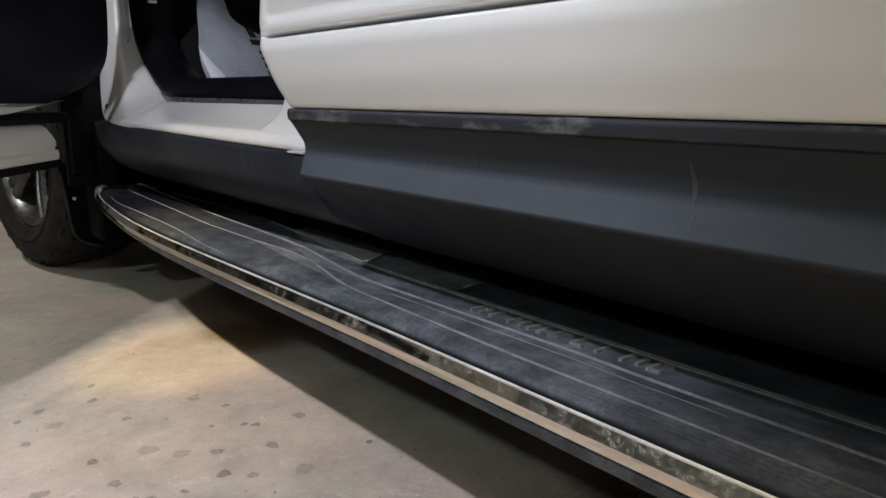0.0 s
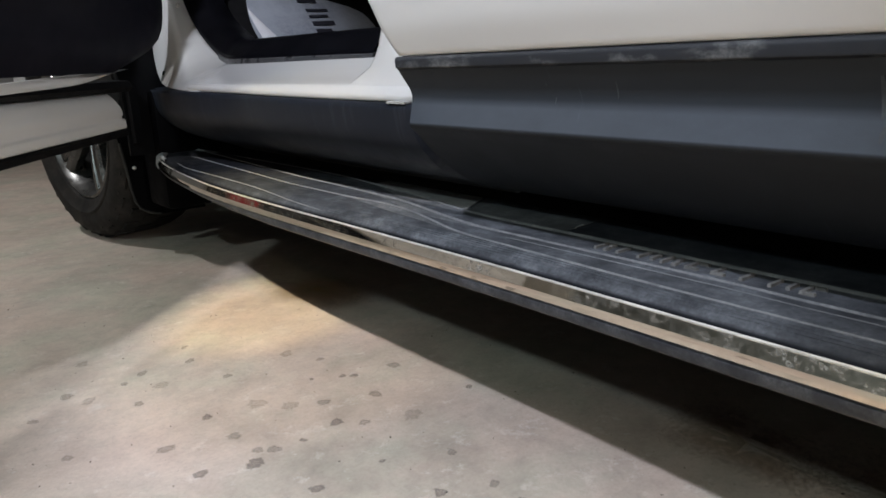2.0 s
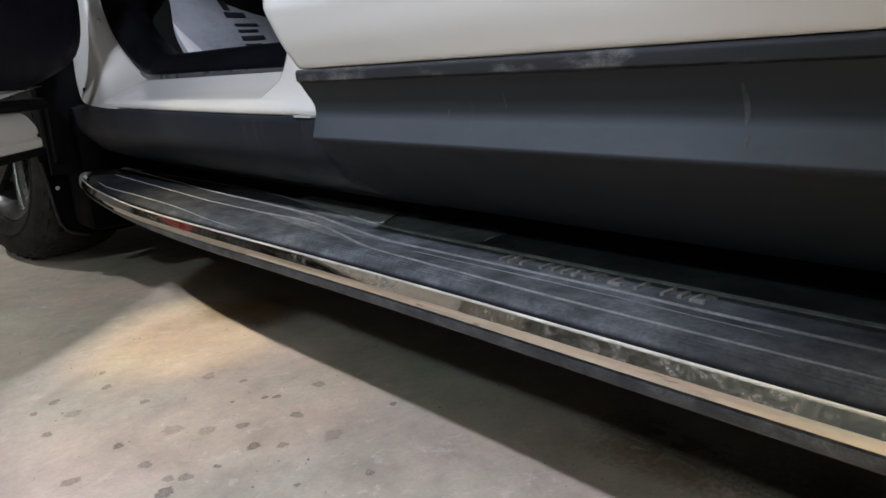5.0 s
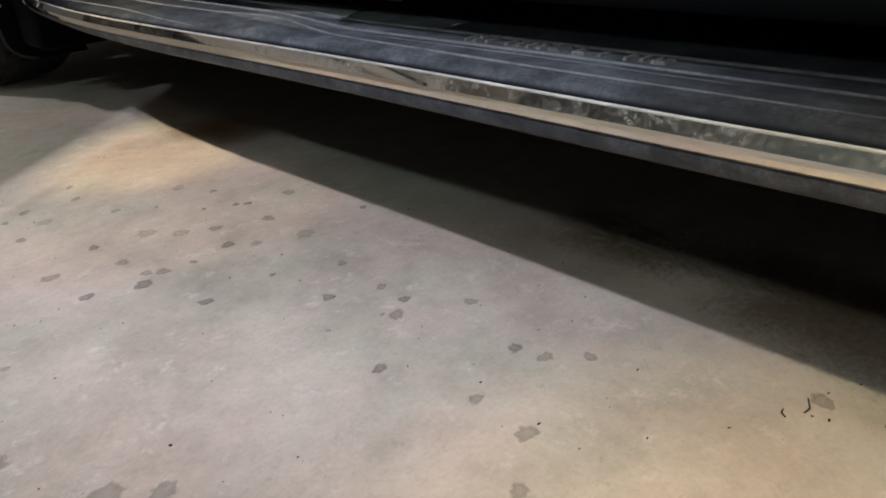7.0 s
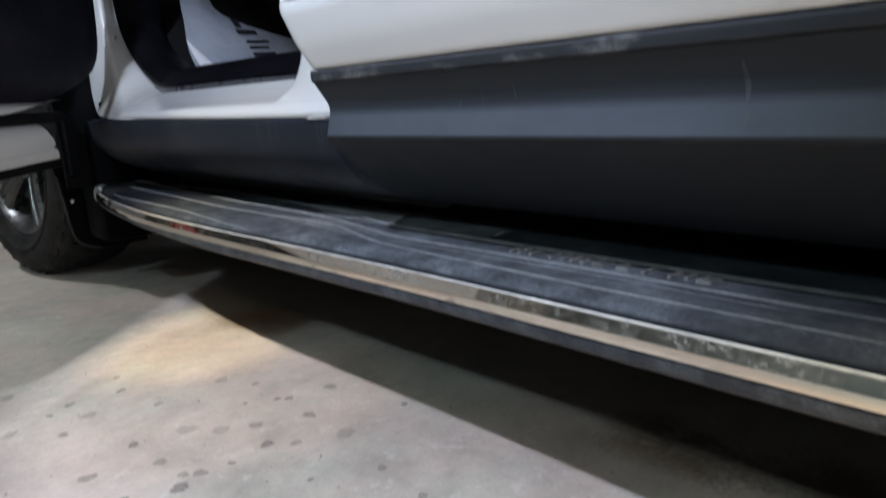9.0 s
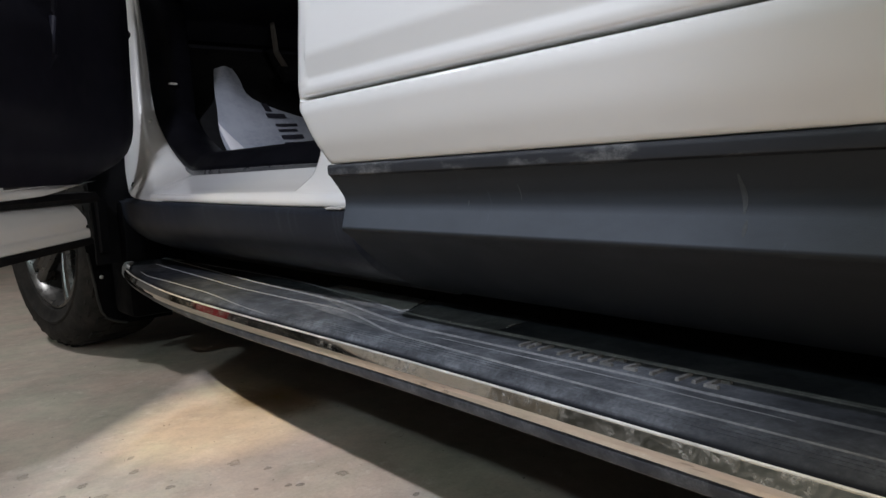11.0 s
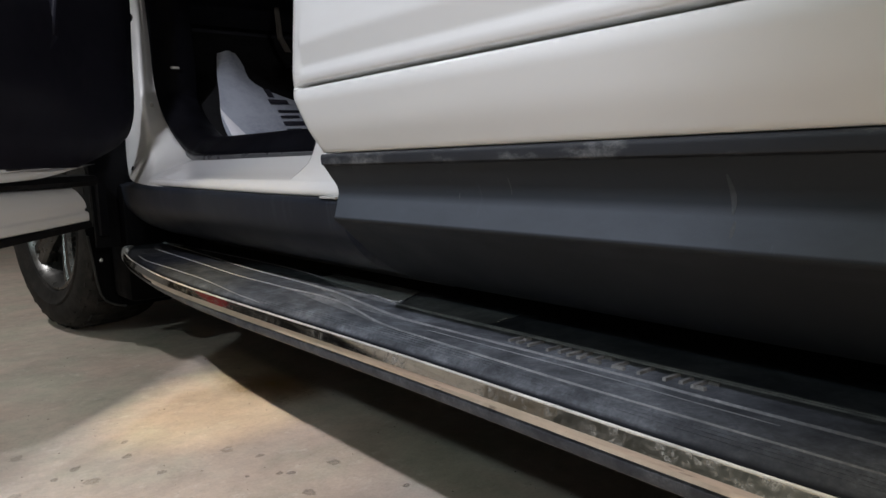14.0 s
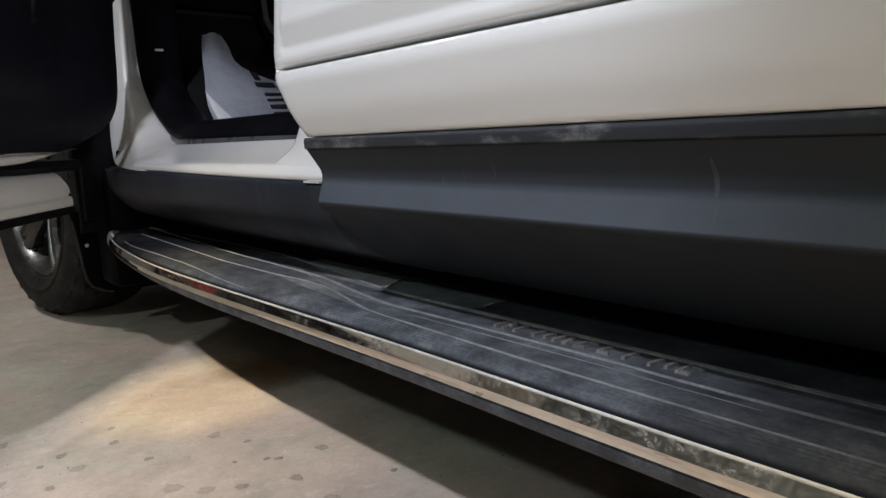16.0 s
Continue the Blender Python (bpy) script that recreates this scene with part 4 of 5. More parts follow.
CAP = [(-0.0050, 0.2600), (-0.0072, 0.2660), (-0.0076, 0.2735), (-0.0060, 0.2840), (-0.0025, 0.2940), (0.0035, 0.2998), (0.0095, 0.3018), (0.0180, 0.3020), (0.0250, 0.3004)]
outline = [Vector((spline(OUTER, y), y, 0)) for y in (1.300, 1.340, 1.375, 1.400, 1.420, 1.440, 1.455, 1.470, 1.485, 1.500, 1.515, 1.530, 1.545, 1.557)]
outline += [Vector((0.0695, 1.566, 0))] + [Vector((spline(INNER, y), y, 0)) for y in (1.555, 1.535, 1.505, 1.470, 1.430, 1.380, 1.330, 1.290)]
rows = []
for k, p in enumerate(outline):
    d = (outline[min(k + 1, len(outline) - 1)] - outline[max(k - 1, 0)]).normalized()
    inward = Vector((d.y, -d.x, 0))
    slim = (1 - 0.35 * ease(15, 22, k)) * (0.25 + 0.75 * ease(0, 4, k))
    drop = 1 if k > 12 else ease(1.37, 1.43, p.y)
    section = [(a, z) if z > 0.2990 else (0.0035 + (a - 0.0035) * drop, 0.2950 + (z - 0.2950) * drop) for a, z in CAP]
    rows.append([(p.x + inward.x * a * slim, p.y + inward.y * a * slim, z - 0.0012 * ease(15, 22, k)) for a, z in section])
part("end_cap", grid_solid(rows, Vector((0.001, -0.003, -0.003))), CAP_GREY, board, "scuffed grey plastic end cap", 50)


def swell(y):
    """How far the ribs swell where they swing outward."""
    return math.exp(-((y - 0.33) / 0.11) ** 2)


def pad_top(x, y):
    d = x - spline(OUTER, y)
    return spline(SHOULDER, d) if d < 0.042 else 0.2995


def rib(path, width, height, y0, y1, n=44, name="rib", mat=RIB, shift=None):
    """A raised line; with a shift it climbs over a low slope whose crest lies on the same path."""
    loops = []
    for k in range(n + 1):
        y = y0 + (y1 - y0) * k / n
        x, w = path(y), width(y)
        h = height * min(1, (k + 0.5) / 3, (n - k + 0.5) / 3)
        base = pad_top(x, y) + (0.0042 * swell(y - shift) if shift is not None else 0.0)
        loops.append([(x - w / 2, y, base - 0.0012), (x - w * 0.28, y, base + h * 0.8), (x, y, base + h), (x + w * 0.28, y, base + h * 0.8), (x + w / 2, y, base - 0.0012)])
    if shift is not None:
        slopes = []
        for y in steps(0.10 + shift, 0.58 + shift, 40):
            x, g = path(y), swell(y - shift)
            out, top = 0.003 + 0.0135 * g, pad_top(x, y)
            slopes.append([(x - out, y, pad_top(x - out, y) - 0.0006), (x - out * 0.6, y, top + 0.0013 * g - 0.0003), (x - 0.001, y, top + 0.0042 * g - 0.0003), (x + 0.001, y, top + 0.0042 * g - 0.0003), (x + 0.0025, y, top - 0.0008), (x, y, top - 0.003)])
        part("rib_slope", loop_solid(slopes), SLOPE, board, "low slope beside the rib, coloured paler as if lit", 60)
    return part(name, loop_solid(loops), mat, board)


def toward_tip(x, y):
    xo, xi = across(y)
    return max(x, xo + 0.022)


RIB_OUT = [(-0.80, -0.059), (-0.20, -0.058), (0.033, -0.052), (0.085, -0.050), (0.144, -0.048), (0.200, -0.042), (0.261, -0.029), (0.333, -0.017), (0.444, -0.010), (0.631, -0.009), (0.700, -0.009), (0.867, 0.001), (1.195, 0.020), (1.30, 0.028)]
RIB_MID = [(-0.80, -0.013), (-0.236, -0.012), (-0.15, -0.009), (0.085, -0.010), (0.200, -0.010), (0.311, 0.002), (0.380, 0.016), (0.447, 0.027), (0.541, 0.034), (0.750, 0.041), (0.994, 0.058), (1.292, 0.079), (1.36, 0.083)]
RIB_IN = [(-0.80, 0.034), (0.127, 0.034), (0.183, 0.034), (0.269, 0.039), (0.316, 0.043), (0.435, 0.058), (0.555, 0.081), (0.678, 0.095), (0.828, 0.098), (1.30, 0.092)]
RIB_EDGE = [(0.45, -0.079), (0.55, -0.077), (0.727, -0.066), (0.856, -0.062), (1.089, -0.052), (1.22, -0.034)]


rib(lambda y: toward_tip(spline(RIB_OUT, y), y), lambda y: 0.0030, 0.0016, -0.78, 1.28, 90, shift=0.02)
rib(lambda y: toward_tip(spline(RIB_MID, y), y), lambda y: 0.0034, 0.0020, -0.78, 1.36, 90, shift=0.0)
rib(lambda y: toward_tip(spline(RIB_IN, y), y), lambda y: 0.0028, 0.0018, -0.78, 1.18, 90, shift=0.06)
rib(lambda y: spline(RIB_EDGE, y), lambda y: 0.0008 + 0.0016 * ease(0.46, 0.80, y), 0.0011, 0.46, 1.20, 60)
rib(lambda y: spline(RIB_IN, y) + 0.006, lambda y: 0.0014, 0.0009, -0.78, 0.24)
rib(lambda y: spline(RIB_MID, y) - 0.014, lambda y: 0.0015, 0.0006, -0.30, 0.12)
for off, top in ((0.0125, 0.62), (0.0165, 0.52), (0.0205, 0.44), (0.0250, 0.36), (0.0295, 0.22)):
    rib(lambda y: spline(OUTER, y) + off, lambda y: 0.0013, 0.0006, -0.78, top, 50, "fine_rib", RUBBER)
rows = []
for y in steps(0.270, 0.560, 9):
    x0 = spline(RIB_IN, y) + 0.0015
    rows.append([(x0 + (0.114 - x0) * u, y + 0.042 * u * (1 - (y - 0.270) / 0.290), 0.2999 + 0.0012 * u) for u in steps(0, 1, 4)])
part("pale_panel", grid_solid(rows, Vector((0, 0, -0.004))), PALE_TREAD, board, "grey inner tread panel")


def inset(y0, y1, mat, label):
    part("inset_panel", grid_solid([[(0.0445 + 0.0695 * u, y0 + (y1 - y0) * v + 0.042 * u * (y0 > 0.2) * (1 - v), 0.2998 + 0.0016 * u) for u in steps(0, 1, 4)] for v in steps(0, 1, 12)], Vector((0, 0, -0.004))), mat, board, label)


inset(0.264, 0.086, GREY_INSET, "dusty black inset panel")
inset(0.084, -0.780, INSET, "smooth black inset panel")

CRUMB = make_dusty("pale_crumb", (0.42, 0.41, 0.40), (0.30, 0.295, 0.29), 90.0, 0.4, 0.7, 0.8)
bm = None
for x, y, r in [(0.104 + random.uniform(-0.006, 0.006), random.uniform(0.40, 0.54), random.uniform(0.0007, 0.0018)) for _ in range(16)] + [(0.0375 + random.uniform(-0.0010, 0.0010), random.uniform(0.10, 0.225), random.uniform(0.0005, 0.0011)) for _ in range(22)] + [(0.060 + 0.005 * k, 0.085 + 0.0008 * k, 0.0012) for k in range(4)]:
    piece = bmesh.new()
    bmesh.ops.create_icosphere(piece, subdivisions=1, radius=r)
    piece.transform(pose(x, y, 0.2997 + r * 0.4 + 0.0009 * (x > 0.06), 0, 0, random.uniform(60, 120)) @ Matrix.Diagonal((random.uniform(1.2, 3.0), 1, 0.55, 1)))
    bm = piece if bm is None else join(bm, piece)
tagged(part("crumbs", bm, CRUMB, None, "pale dried crumbs of dirt on the running board", smooth=False), category="dirt", kind="stuff")

# raised marking on the tread as plain slanted bars: width and pattern of each group
FULL, TOP, FOOT = (0.0, 1.0), (0.55, 1.0), (0.0, 0.40)
STROKES = {"wide": ((0.0, 0.18, FULL), (0.50, 0.72, TOP), (0.62, 0.86, FOOT)), "plain": ((0.0, 0.18, FULL), (0.66, 0.86, (0.12, 0.88))), "thin": ((0.10, 0.55, FULL),),
           "foot": ((0.0, 0.26, FULL), (0.26, 0.85, (0.0, 0.18))), "open": ((0.0, 0.24, FULL), (0.24, 0.80, (0.82, 1.0)), (0.24, 0.75, (0.0, 0.18)))}
for k, (w, kind) in enumerate(((0.020, "wide"), (0.009, "thin"), (0.021, "plain"), (0.021, "wide"), (0.019, "open"), (0.017, "foot"), (0.009, "thin"), (0.022, "plain"), (0.018, "open"))):
    y = 0.012 - 0.0276 * k
    lean = -0.001
    bm = bmesh.new()
    for f0, f1, (u0, u1) in STROKES[kind]:
        ring = [(0.0035 + 0.0230 * u, y + lean * u - w * f) for u, f in ((u0, f0), (u1, f0), (u1, f1), (u0, f1))]
        mx, my = sum(p[0] for p in ring) / 4, sum(p[1] for p in ring) / 4
        lo = [bm.verts.new((x, yy, 0.2987)) for x, yy in ring]
        hi = [bm.verts.new((mx + (x - mx) * 0.92, my + (yy - my) * 0.84, 0.3024)) for x, yy in ring]
        bm.faces.new(hi)
        bm.faces.new(list(reversed(lo)))
        for a in range(4):
            bm.faces.new((lo[a], lo[(a + 1) % 4], hi[(a + 1) % 4], hi[a]))
    part("raised_bar", bm, BADGE, board, "worn raised bar", smooth=False)
part("bracket", box((0.07, 1.0, 0.235), (0.20, 1.06, 0.262), 0.004), FLAP, board, "black mounting bracket")
part("bracket", box((0.07, -0.35, 0.235), (0.20, -0.29, 0.262), 0.004), FLAP, board, "black mounting bracket")

# ---- front wheel, turned slightly outward ----
STEER = 8.0
WHEEL = pose(-0.083, 1.95, 0.37, 0, 0, 90 + STEER)

def road_wheel(name, at, label):
    wheel = part(name, lathe([(0.226, -0.004), (0.234, 0.004), (0.241, 0.001), (0.240, -0.010), (0.228, -0.020), (0.216, -0.070), (0.210, -0.150), (0.216, -0.205), (0.240, -0.222), (0.240, -0.235), (0.226, -0.232), (0.205, -0.205), (0.200, -0.150), (0.206, -0.070), (0.214, -0.026)], 64, at), RIM, truck, label)
    side = [(0.241, -0.006), (0.247, 0.006), (0.254, 0.010), (0.262, 0.012), (0.276, 0.020), (0.281, 0.024), (0.285, 0.024), (0.288, 0.020), (0.305, 0.022), (0.325, 0.019), (0.342, 0.010)]
    tread = [(0.356, -0.006), (0.364, -0.028), (0.3675, -0.060), (0.368, -0.115), (0.3675, -0.170), (0.364, -0.200), (0.356, -0.222)]
    part("tyre", lathe(side + tread + [(0.340, -0.236), (0.300, -0.246), (0.265, -0.244), (0.241, -0.228), (0.236, -0.115)], 72, at), TYRE, wheel, "dirty black tyre")
    bm = None
    for k in range(60):
        a = 360 * k / 60
        blocks = [((0.328, 0.004, -0.008), (0.341, 0.0140, 0.006)), ((0.342, -0.012, -0.011), (0.3535, 0.0035, 0.010)), ((0.360, -0.060, -0.013), (0.3700, -0.022, 0.011)), ((0.362, -0.112, -0.011), (0.3706, -0.070, 0.013)), ((0.362, -0.160, -0.013), (0.3704, -0.122, 0.011))]
        for n, (lo, hi) in enumerate(blocks[k % 2:] if k % 2 else blocks):
            piece = box(lo, hi, 0.0, at @ pose(0, 0, 0, 0, -(a + 3.5 * (n % 2)), 0))
            bm = piece if bm is None else join(bm, piece)
    part("tread", bm, TYRE, wheel, "", smooth=False)
    part("hub", lathe([(0.0, 0.004), (0.020, 0.002), (0.036, -0.006), (0.044, -0.018), (0.070, -0.026), (0.078, -0.046), (0.078, -0.09), (0.0, -0.09)], 40, at, False), RIM, wheel)
    for k in range(5):
        a = -113 + 72 * k
        loops = []
        for s in steps(0, 1, 6):
            r = 0.055 + 0.176 * s
            w, d = 0.026 + 0.020 * s ** 1.5, -0.034 + 0.024 * math.sin(s * 1.5)
            section = ((-w, -0.012), (-w * 0.82, 0.0), (-w * 0.25, 0.002), (0.0, -0.006 - 0.008 * s), (w * 0.25, 0.002), (w * 0.82, 0.0), (w, -0.012), (w * 0.8, -0.040), (-w * 0.8, -0.040))
            loops.append([at @ pose(0, 0, 0, 0, -a, 0) @ Vector((r, d + q, off)) for off, q in section])
        part("spoke", loop_solid(loops), RIM, wheel)
        part("lug_nut", lathe([(0.0, 0.0), (0.008, -0.002), (0.011, -0.010), (0.011, -0.030), (0.0, -0.030)], 6, at @ pose(0, 0, 0, 0, -(a + 36), 0) @ pose(0.057, -0.010, 0), False), STEEL, wheel)
    part("brake_disc", lathe([(0.05, -0.095), (0.150, -0.095), (0.150, -0.118), (0.05, -0.118)], 48, at), STEEL, wheel, "dull steel brake disc")


road_wheel("front_wheel", WHEEL, "brushed alloy front wheel")
# Unseen wheel, added to block the light that comes from behind.
road_wheel("rear_wheel", pose(-0.075, -1.36, 0.37, 0, 0, 90), "unseen alloy rear wheel, added to block light")

# ---- the open front door ----
SWING = radians(48)
D0 = Vector((-0.135, 1.20, 0.0))
OUT, FACE = Vector((-math.sin(SWING), -math.cos(SWING), 0)), Vector((math.cos(SWING), -math.sin(SWING), 0))


def at_door(s, t, z):
    """s metres along the open door away from its hinges, t towards the cab side, z up."""
    p = D0 + OUT * s + FACE * t
    return Vector((p.x, p.y, z))


front_door = part("front_door", grid_solid([[at_door(s, -0.10 - 0.01 * math.sin(3 * z), z) for s in steps(0.44 - 0.59 * ease(0.60, 0.74, z), 0.84, 8)] for z in steps(0.385, 1.10, 14)], FACE * 0.012), PAINT, truck, "open white front door seen from inside")
# lower steel of the door: hem, crease and rolled upper edge
low = fillet([(-0.060, 0.384), (-0.004, 0.385), (0.0, 0.389), (0.0, 0.404), (-0.004, 0.409), (-0.002, 0.430), (-0.012, 0.455), (-0.030, 0.466), (-0.06, 0.470)], [0, 0.002, 0.002, 0.003, 0.003, 0.008, 0.010, 0.008, 0], 3)
part("lower_hem", grid_solid([[at_door(s + 0.020 * ease(0.388, 0.466, p.y) ** 2, p.x, p.y - 0.035 * s * (1 - ease(0.40, 0.47, p.y))) for s in [0.0, 0.004, 0.02, 0.07, 0.15, 0.3, 0.5, 0.8]] for p in low], -FACE * 0.004), PAINT, front_door, "white lower door hem", 40)
part("hem_hole", lathe([(0.0, -0.001), (0.0035, -0.0005), (0.004, 0.001), (0.0, 0.001)], 12, Matrix.Translation(at_door(0.010, 0.0005, 0.412)) @ pose(0, 0, 0, 0, 0, -128), False), SEAL, front_door, "dark drain hole")
part("bottom_seal", grid_solid([[at_door(s, t, z - 0.045 * s) for s in [-0.004, 0.0, 0.05, 0.2, 0.5, 0.8]] for t, z in ((-0.05, 0.384), (-0.003, 0.384), (0.002, 0.380), (0.0, 0.371), (-0.02, 0.367), (-0.05, 0.368))], Vector((0, 0, 0.003))), SEAL, front_door, "black bottom seal")
part("weatherstrip", grid_solid([[at_door(s, t, z) for s in [-0.05, -0.02, 0.0, 0.1, 0.3, 0.5, 0.8]] for t, z in ((-0.05, 0.462), (-0.012, 0.464), (-0.002, 0.474), (-0.010, 0.487), (-0.05, 0.490))], -FACE * 0.004), SEAL, front_door, "black rubber weatherstrip")
UPPER = [-0.040, -0.034, -0.02, 0.0, 0.03, 0.06, 0.09, 0.13, 0.17, 0.26, 0.5, 0.8]
rows = []
for t, u in ((-0.016, -0.06), (-0.008, -0.03), (-0.004, 0.06), (-0.001, 0.5), (-0.004, 0.94), (-0.010, 1.0)):
    rows.append([at_door(s, t, 0.5125 - 0.040 * (s + 0.04) - (1 - u) * (0.0005 + 0.0205 * ease(-0.06, 0.16, s))) for s in UPPER])
part("upper_hem", grid_solid(rows, -FACE * 0.004), PAINT, front_door, "white inner door flange", 40)
rows = []
for z in steps(0.506, 1.10, 26):
    s0 = spline([(0.506, 0.00), (0.516, -0.035), (0.535, -0.085), (0.557, -0.132), (0.582, -0.168), (0.62, -0.190), (0.66, -0.198), (0.76, -0.206), (0.90, -0.218), (1.10, -0.215)], z)
    row = []
    for k, u in enumerate([0, 0.004, 0.015, 0.04, 0.09, 0.16, 0.26, 0.4, 0.6, 0.8, 1.0]):
        s = s0 + (0.80 - s0) * u
        t = -0.012 + 0.030 * ease(0.0, 0.05, s - s0) + 0.020 * ease(0.506, 0.56, z)
        t += 0.030 * ease(0.10, 0.16, s) * ease(0.60, 0.66, z) * (1 - ease(0.80, 0.90, z))
        t += 0.012 * ease(0.02, 0.12, s - s0) * math.sin(9 * (z - 0.5)) ** 2
        row.append(at_door(s, t, z))
    rows.append(row)
panel = part("inner_panel", grid_solid(rows, -FACE * 0.02), PANEL, front_door, "matt black inner door panel", 50)
part("map_pocket_rim", tube([at_door(0.12, 0.052, 0.84), at_door(0.14, 0.062, 0.76), at_door(0.20, 0.066, 0.70), at_door(0.45, 0.066, 0.69), at_door(0.70, 0.06, 0.70)], 0.008, 10), PANEL, panel, "rounded black pocket rim")
part("grab_rib", tube([at_door(0.085, 0.034, 0.92), at_door(0.10, 0.036, 0.84), at_door(0.118, 0.036, 0.77)], 0.010, 10), PANEL, panel, "raised black moulding")
part("door_stop", lathe([(0.0, 0.012), (0.008, 0.010), (0.011, 0.0), (0.008, -0.012), (0.0, -0.012)], 14, Matrix.Translation(at_door(-0.222, 0.0, 0.868)), False), SEAL, panel, "small black rubber stop")

# ---- damp blotches, brown tints and grit on the floor ----
STAIN_DARK, STAIN_MID, STAIN_PALE = make_floor_mark(0.44, (0.13, 0.105, 0.095)), make_floor_mark(0.33, (0.15, 0.132, 0.115)), make_floor_mark(0.22, (0.20, 0.165, 0.13))


def blotch(x, y, r, mat, stretch=1.0, turn=0.0):
    bm = bmesh.new()
    layer = bm.loops.layers.uv.new("UVMap")
    n = 30
    ph = [random.uniform(0, 6.28) for _ in range(4)]
    ring_specs = [0.35, 0.7, 1.0, 1.25]
    mid = bm.verts.new((x, y, 0.0012))
    rings = []
    for q in ring_specs:
        ring = []
        for k in range(n):
            a = 2 * math.pi * k / n
            w = 1.06 + 0.14 * math.sin(2 * a + ph[0]) + 0.10 * math.sin(3 * a + ph[1]) + 0.09 * math.sin(6 * a + ph[2]) + 0.05 * math.sin(9 * a + ph[3])
            u, v = 0.84 * r * q * w * math.cos(a) * stretch, 0.84 * r * q * w * math.sin(a)
            ring.append(bm.verts.new((x + u * math.cos(turn) - v * math.sin(turn), y + u * math.sin(turn) + v * math.cos(turn), 0.0012)))
        rings.append(ring)
    dist = {mid: 0.0}
    for q, ring in zip(ring_specs, rings):
        for v in ring:
            dist[v] = q * 0.72
    for k in range(n):
        bm.faces.new((mid, rings[0][k], rings[0][(k + 1) % n]))
        for a, b in zip(rings, rings[1:]):
            bm.faces.new((a[k], b[k], b[(k + 1) % n], a[(k + 1) % n]))
    for f in bm.faces:
        for lp in f.loops:
            lp[layer].uv = (dist[lp.vert], 0.5)
    ob = part("floor_mark", bm, mat, floor, smooth=False)
    return ob


DAMP = ((-0.241, 0.239, 0.0104, 0), (-0.337, 0.372, 0.0110, 0), (-0.273, 0.346, 0.0151, 0), (-0.256, 0.375, 0.0090, 1), (-0.238, 0.361, 0.0123, 1), (-0.197, 0.355, 0.0067, 0),
        (-0.264, 0.434, 0.0120, 1), (-0.350, 0.467, 0.0126, 1), (-0.272, 0.517, 0.0091, 0), (-0.137, 0.366, 0.0113, 0), (-0.107, 0.338, 0.0095, 1), (-0.119, 0.435, 0.0119, 1),
        (-0.190, 0.636, 0.0092, 1), (-0.048, 0.496, 0.0069, 0), (-0.033, 0.484, 0.0089, 0), (-0.092, 0.522, 0.0049, 0), (-0.041, 0.584, 0.0084, 1), (0.039, 0.470, 0.0121, 1),
        (-0.045, 0.402, 0.0130, 1), (0.077, 0.318, 0.0074, 0), (-0.146, 0.235, 0.0055, 0), (-0.066, 0.189, 0.0094, 1), (-0.134, 0.129, 0.0108, 0), (-0.076, 0.052, 0.0091, 0),
        (-0.117, 0.046, 0.0034, 0), (-0.106, 0.033, 0.0108, 1), (-0.189, -0.033, 0.0096, 0), (-0.069, -0.116, 0.0103, 0), (-0.061, -0.151, 0.0100, 1), (-0.031, -0.186, 0.0093, 1),
        (-0.166, -0.210, 0.0137, 1), (-0.224, -0.249, 0.0102, 1), (-0.460, 0.278, 0.0054, 1), (-0.521, 0.119, 0.0191, 1), (-0.460, 0.006, 0.0192, 1), (-0.425, -0.028, 0.0140, 1),
        (-0.476, 0.692, 0.0100, 1), (-0.417, 0.749, 0.0127, 1), (-0.332, 0.731, 0.0080, 1), (-0.199, 0.818, 0.0089, 1), (-0.336, 0.637, 0.0103, 1))
FAINT = ((-0.162, 0.462, 0.0147), (-0.197, 0.504, 0.0167), (-0.042, 0.308, 0.0174), (-0.074, 0.098, 0.0095), (-0.160, -0.143, 0.0093), (-0.028, -0.014, 0.0095), (-0.073, 0.650, 0.0140),
        (-0.180, 0.067, 0.0040), (0.049, -0.387, 0.0120), (-0.393, 0.706, 0.0124), (-0.296, 0.753, 0.0103), (-0.214, 0.747, 0.0096), (-0.365, 0.873, 0.0130), (-0.287, 0.681, 0.0138),
        (-0.460, 0.539, 0.0097))
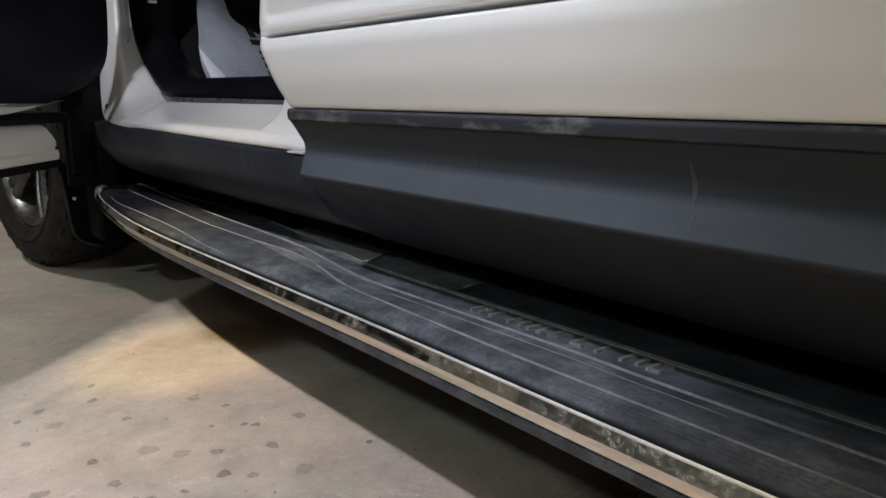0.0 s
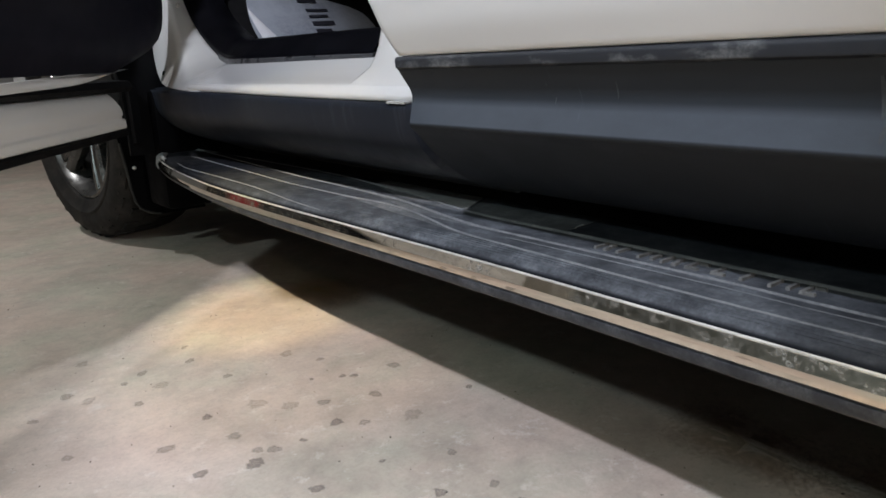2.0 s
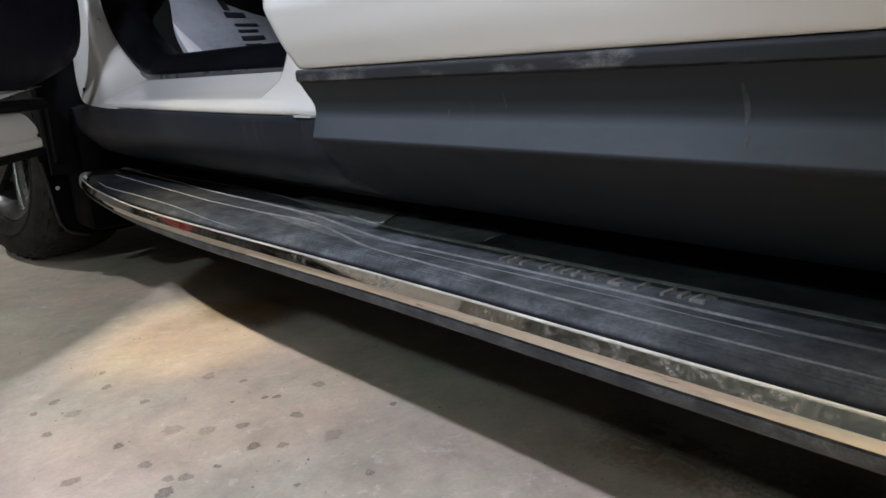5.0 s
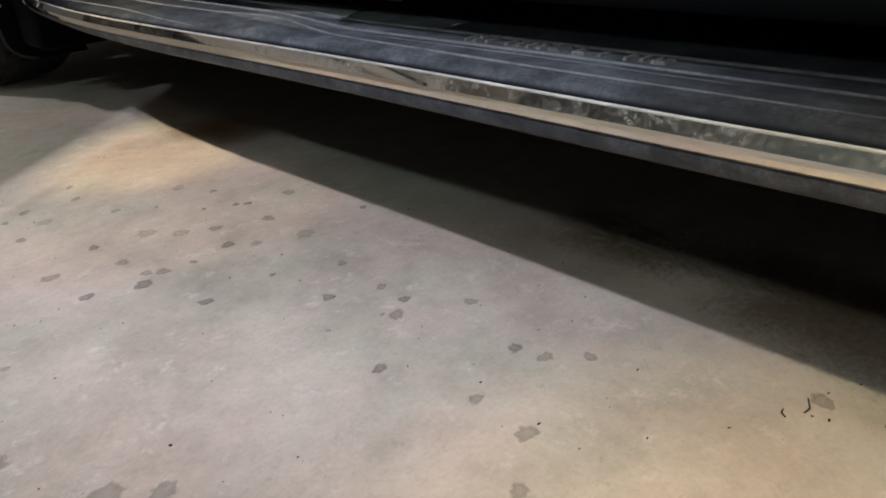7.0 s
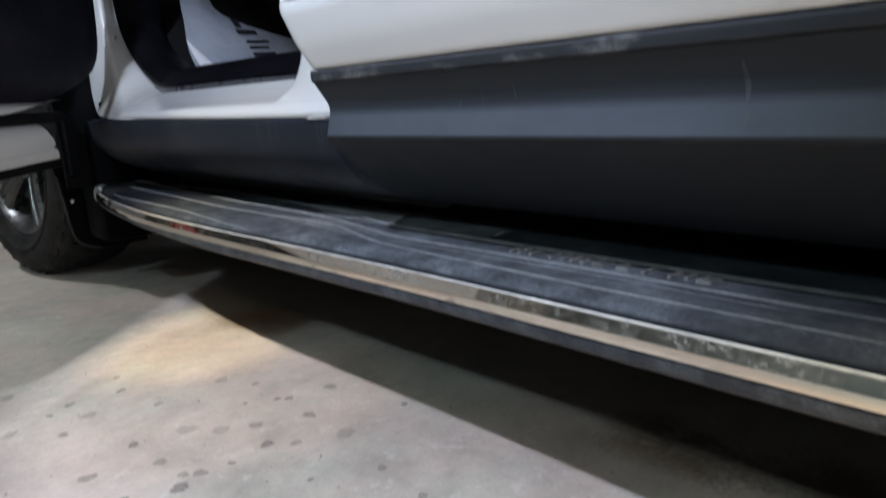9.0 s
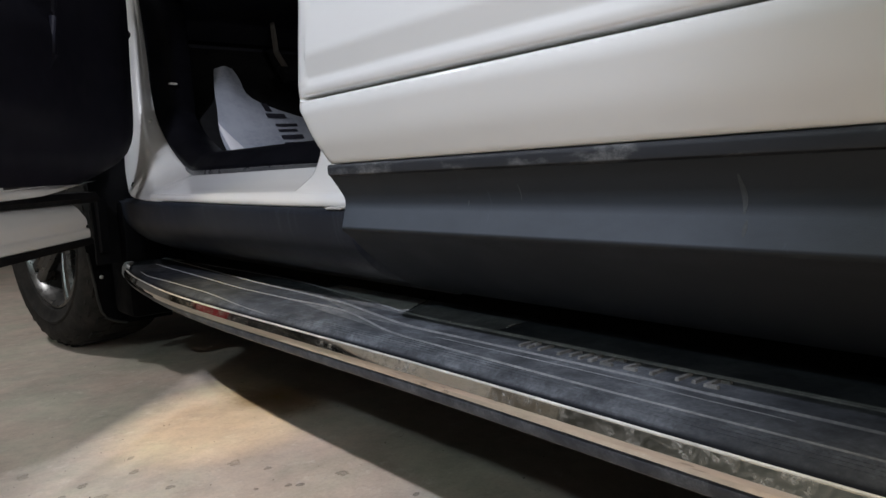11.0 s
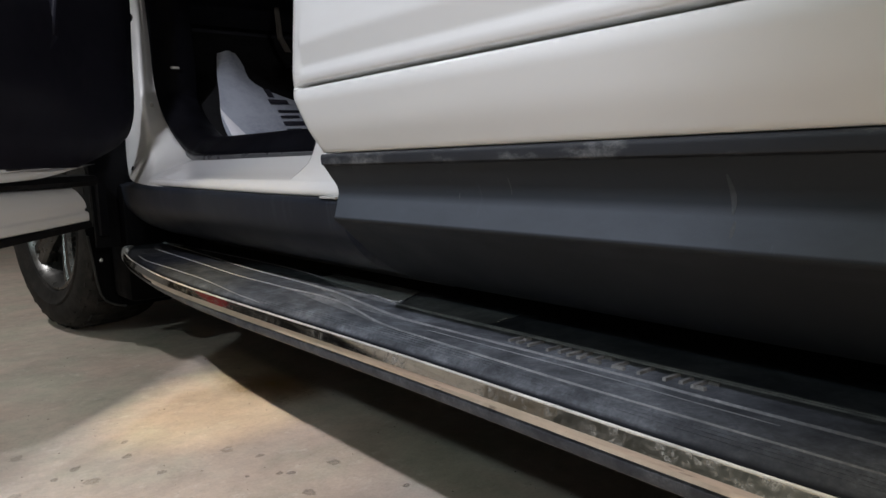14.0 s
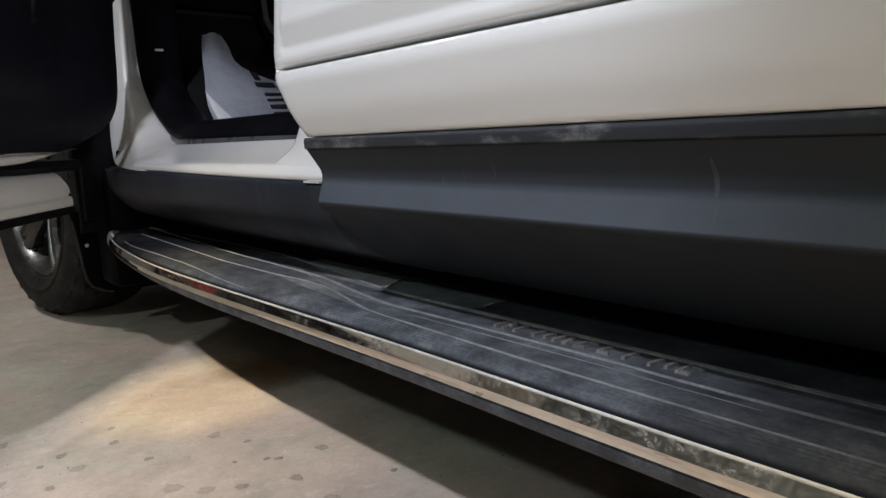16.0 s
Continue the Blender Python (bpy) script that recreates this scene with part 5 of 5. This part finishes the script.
for x, y, r, k in DAMP:
    blotch(x, y, r, (STAIN_DARK, STAIN_MID, STAIN_PALE)[k], random.uniform(0.85, 1.2), random.uniform(0, 3.1))
# Brown tints; the front one paints warm light into the shadow.
BROWN_TINT, WARM_LIGHT_TINT = make_floor_mark(0.60, (0.16, 0.088, 0.040), True), make_floor_mark(0.55, (0.30, 0.20, 0.085), True)
for x, y, r, stretch, turn in ((0.225, -0.34, 0.14, 2.2, 1.50), (0.230, -0.06, 0.09, 2.0, 1.5), (0.155, 0.94, 0.110, 1.7, 1.65)):
    blotch(x, y, r, WARM_LIGHT_TINT if y > 0.5 else BROWN_TINT, stretch, turn)
for x, y, r in FAINT:
    blotch(x, y, r, STAIN_PALE if r > 0.012 else STAIN_MID, random.uniform(0.8, 1.3), random.uniform(0, 3.1))

SPECKS = ((-0.113, 0.026), (-0.104, -0.008), (-0.137, -0.128), (-0.148, -0.210), (0.069, -0.111), (0.066, -0.387), (0.027, -0.401), (0.007, -0.370), (0.023, -0.388), (-0.496, 0.058), (-0.393, 0.023),
          (-0.323, -0.078), (-0.332, 0.272), (-0.188, 0.274), (-0.103, 0.278), (0.099, -0.405), (-0.018, -0.234), (0.123, -0.038), (0.233, 0.238), (0.206, -0.190))
bm = None
spots = [(x, y, random.uniform(0.0009, 0.0016)) for x, y in SPECKS] + [(random.uniform(-0.75, 0.35), random.uniform(-0.6, 1.6), random.uniform(0.0004, 0.0011)) for _ in range(330)]
for x, y, r in spots:
    piece = bmesh.new()
    bmesh.ops.create_icosphere(piece, subdivisions=1, radius=r)
    piece.transform(pose(x, y, r * 0.35, random.uniform(0, 40), random.uniform(0, 40), random.uniform(0, 180)) @ Matrix.Diagonal((random.uniform(0.8, 2.2), 1, 0.6, 1)))
    bm = piece if bm is None else join(bm, piece)
for a, b, c in (((0.022, -0.381), (0.030, -0.383), (0.045, -0.376)), ((0.005, -0.371), (0.008, -0.366), (0.015, -0.365)), ((0.048, -0.440), (0.058, -0.446), (0.064, -0.440))):
    bm = join(bm, tube([(*a, 0.0012), (*b, 0.0022), (*c, 0.0012)], 0.0007, 6))
tagged(part("grit", bm, GRIT, None, "scattered dark grit on the concrete", smooth=False), category="grit", kind="stuff")
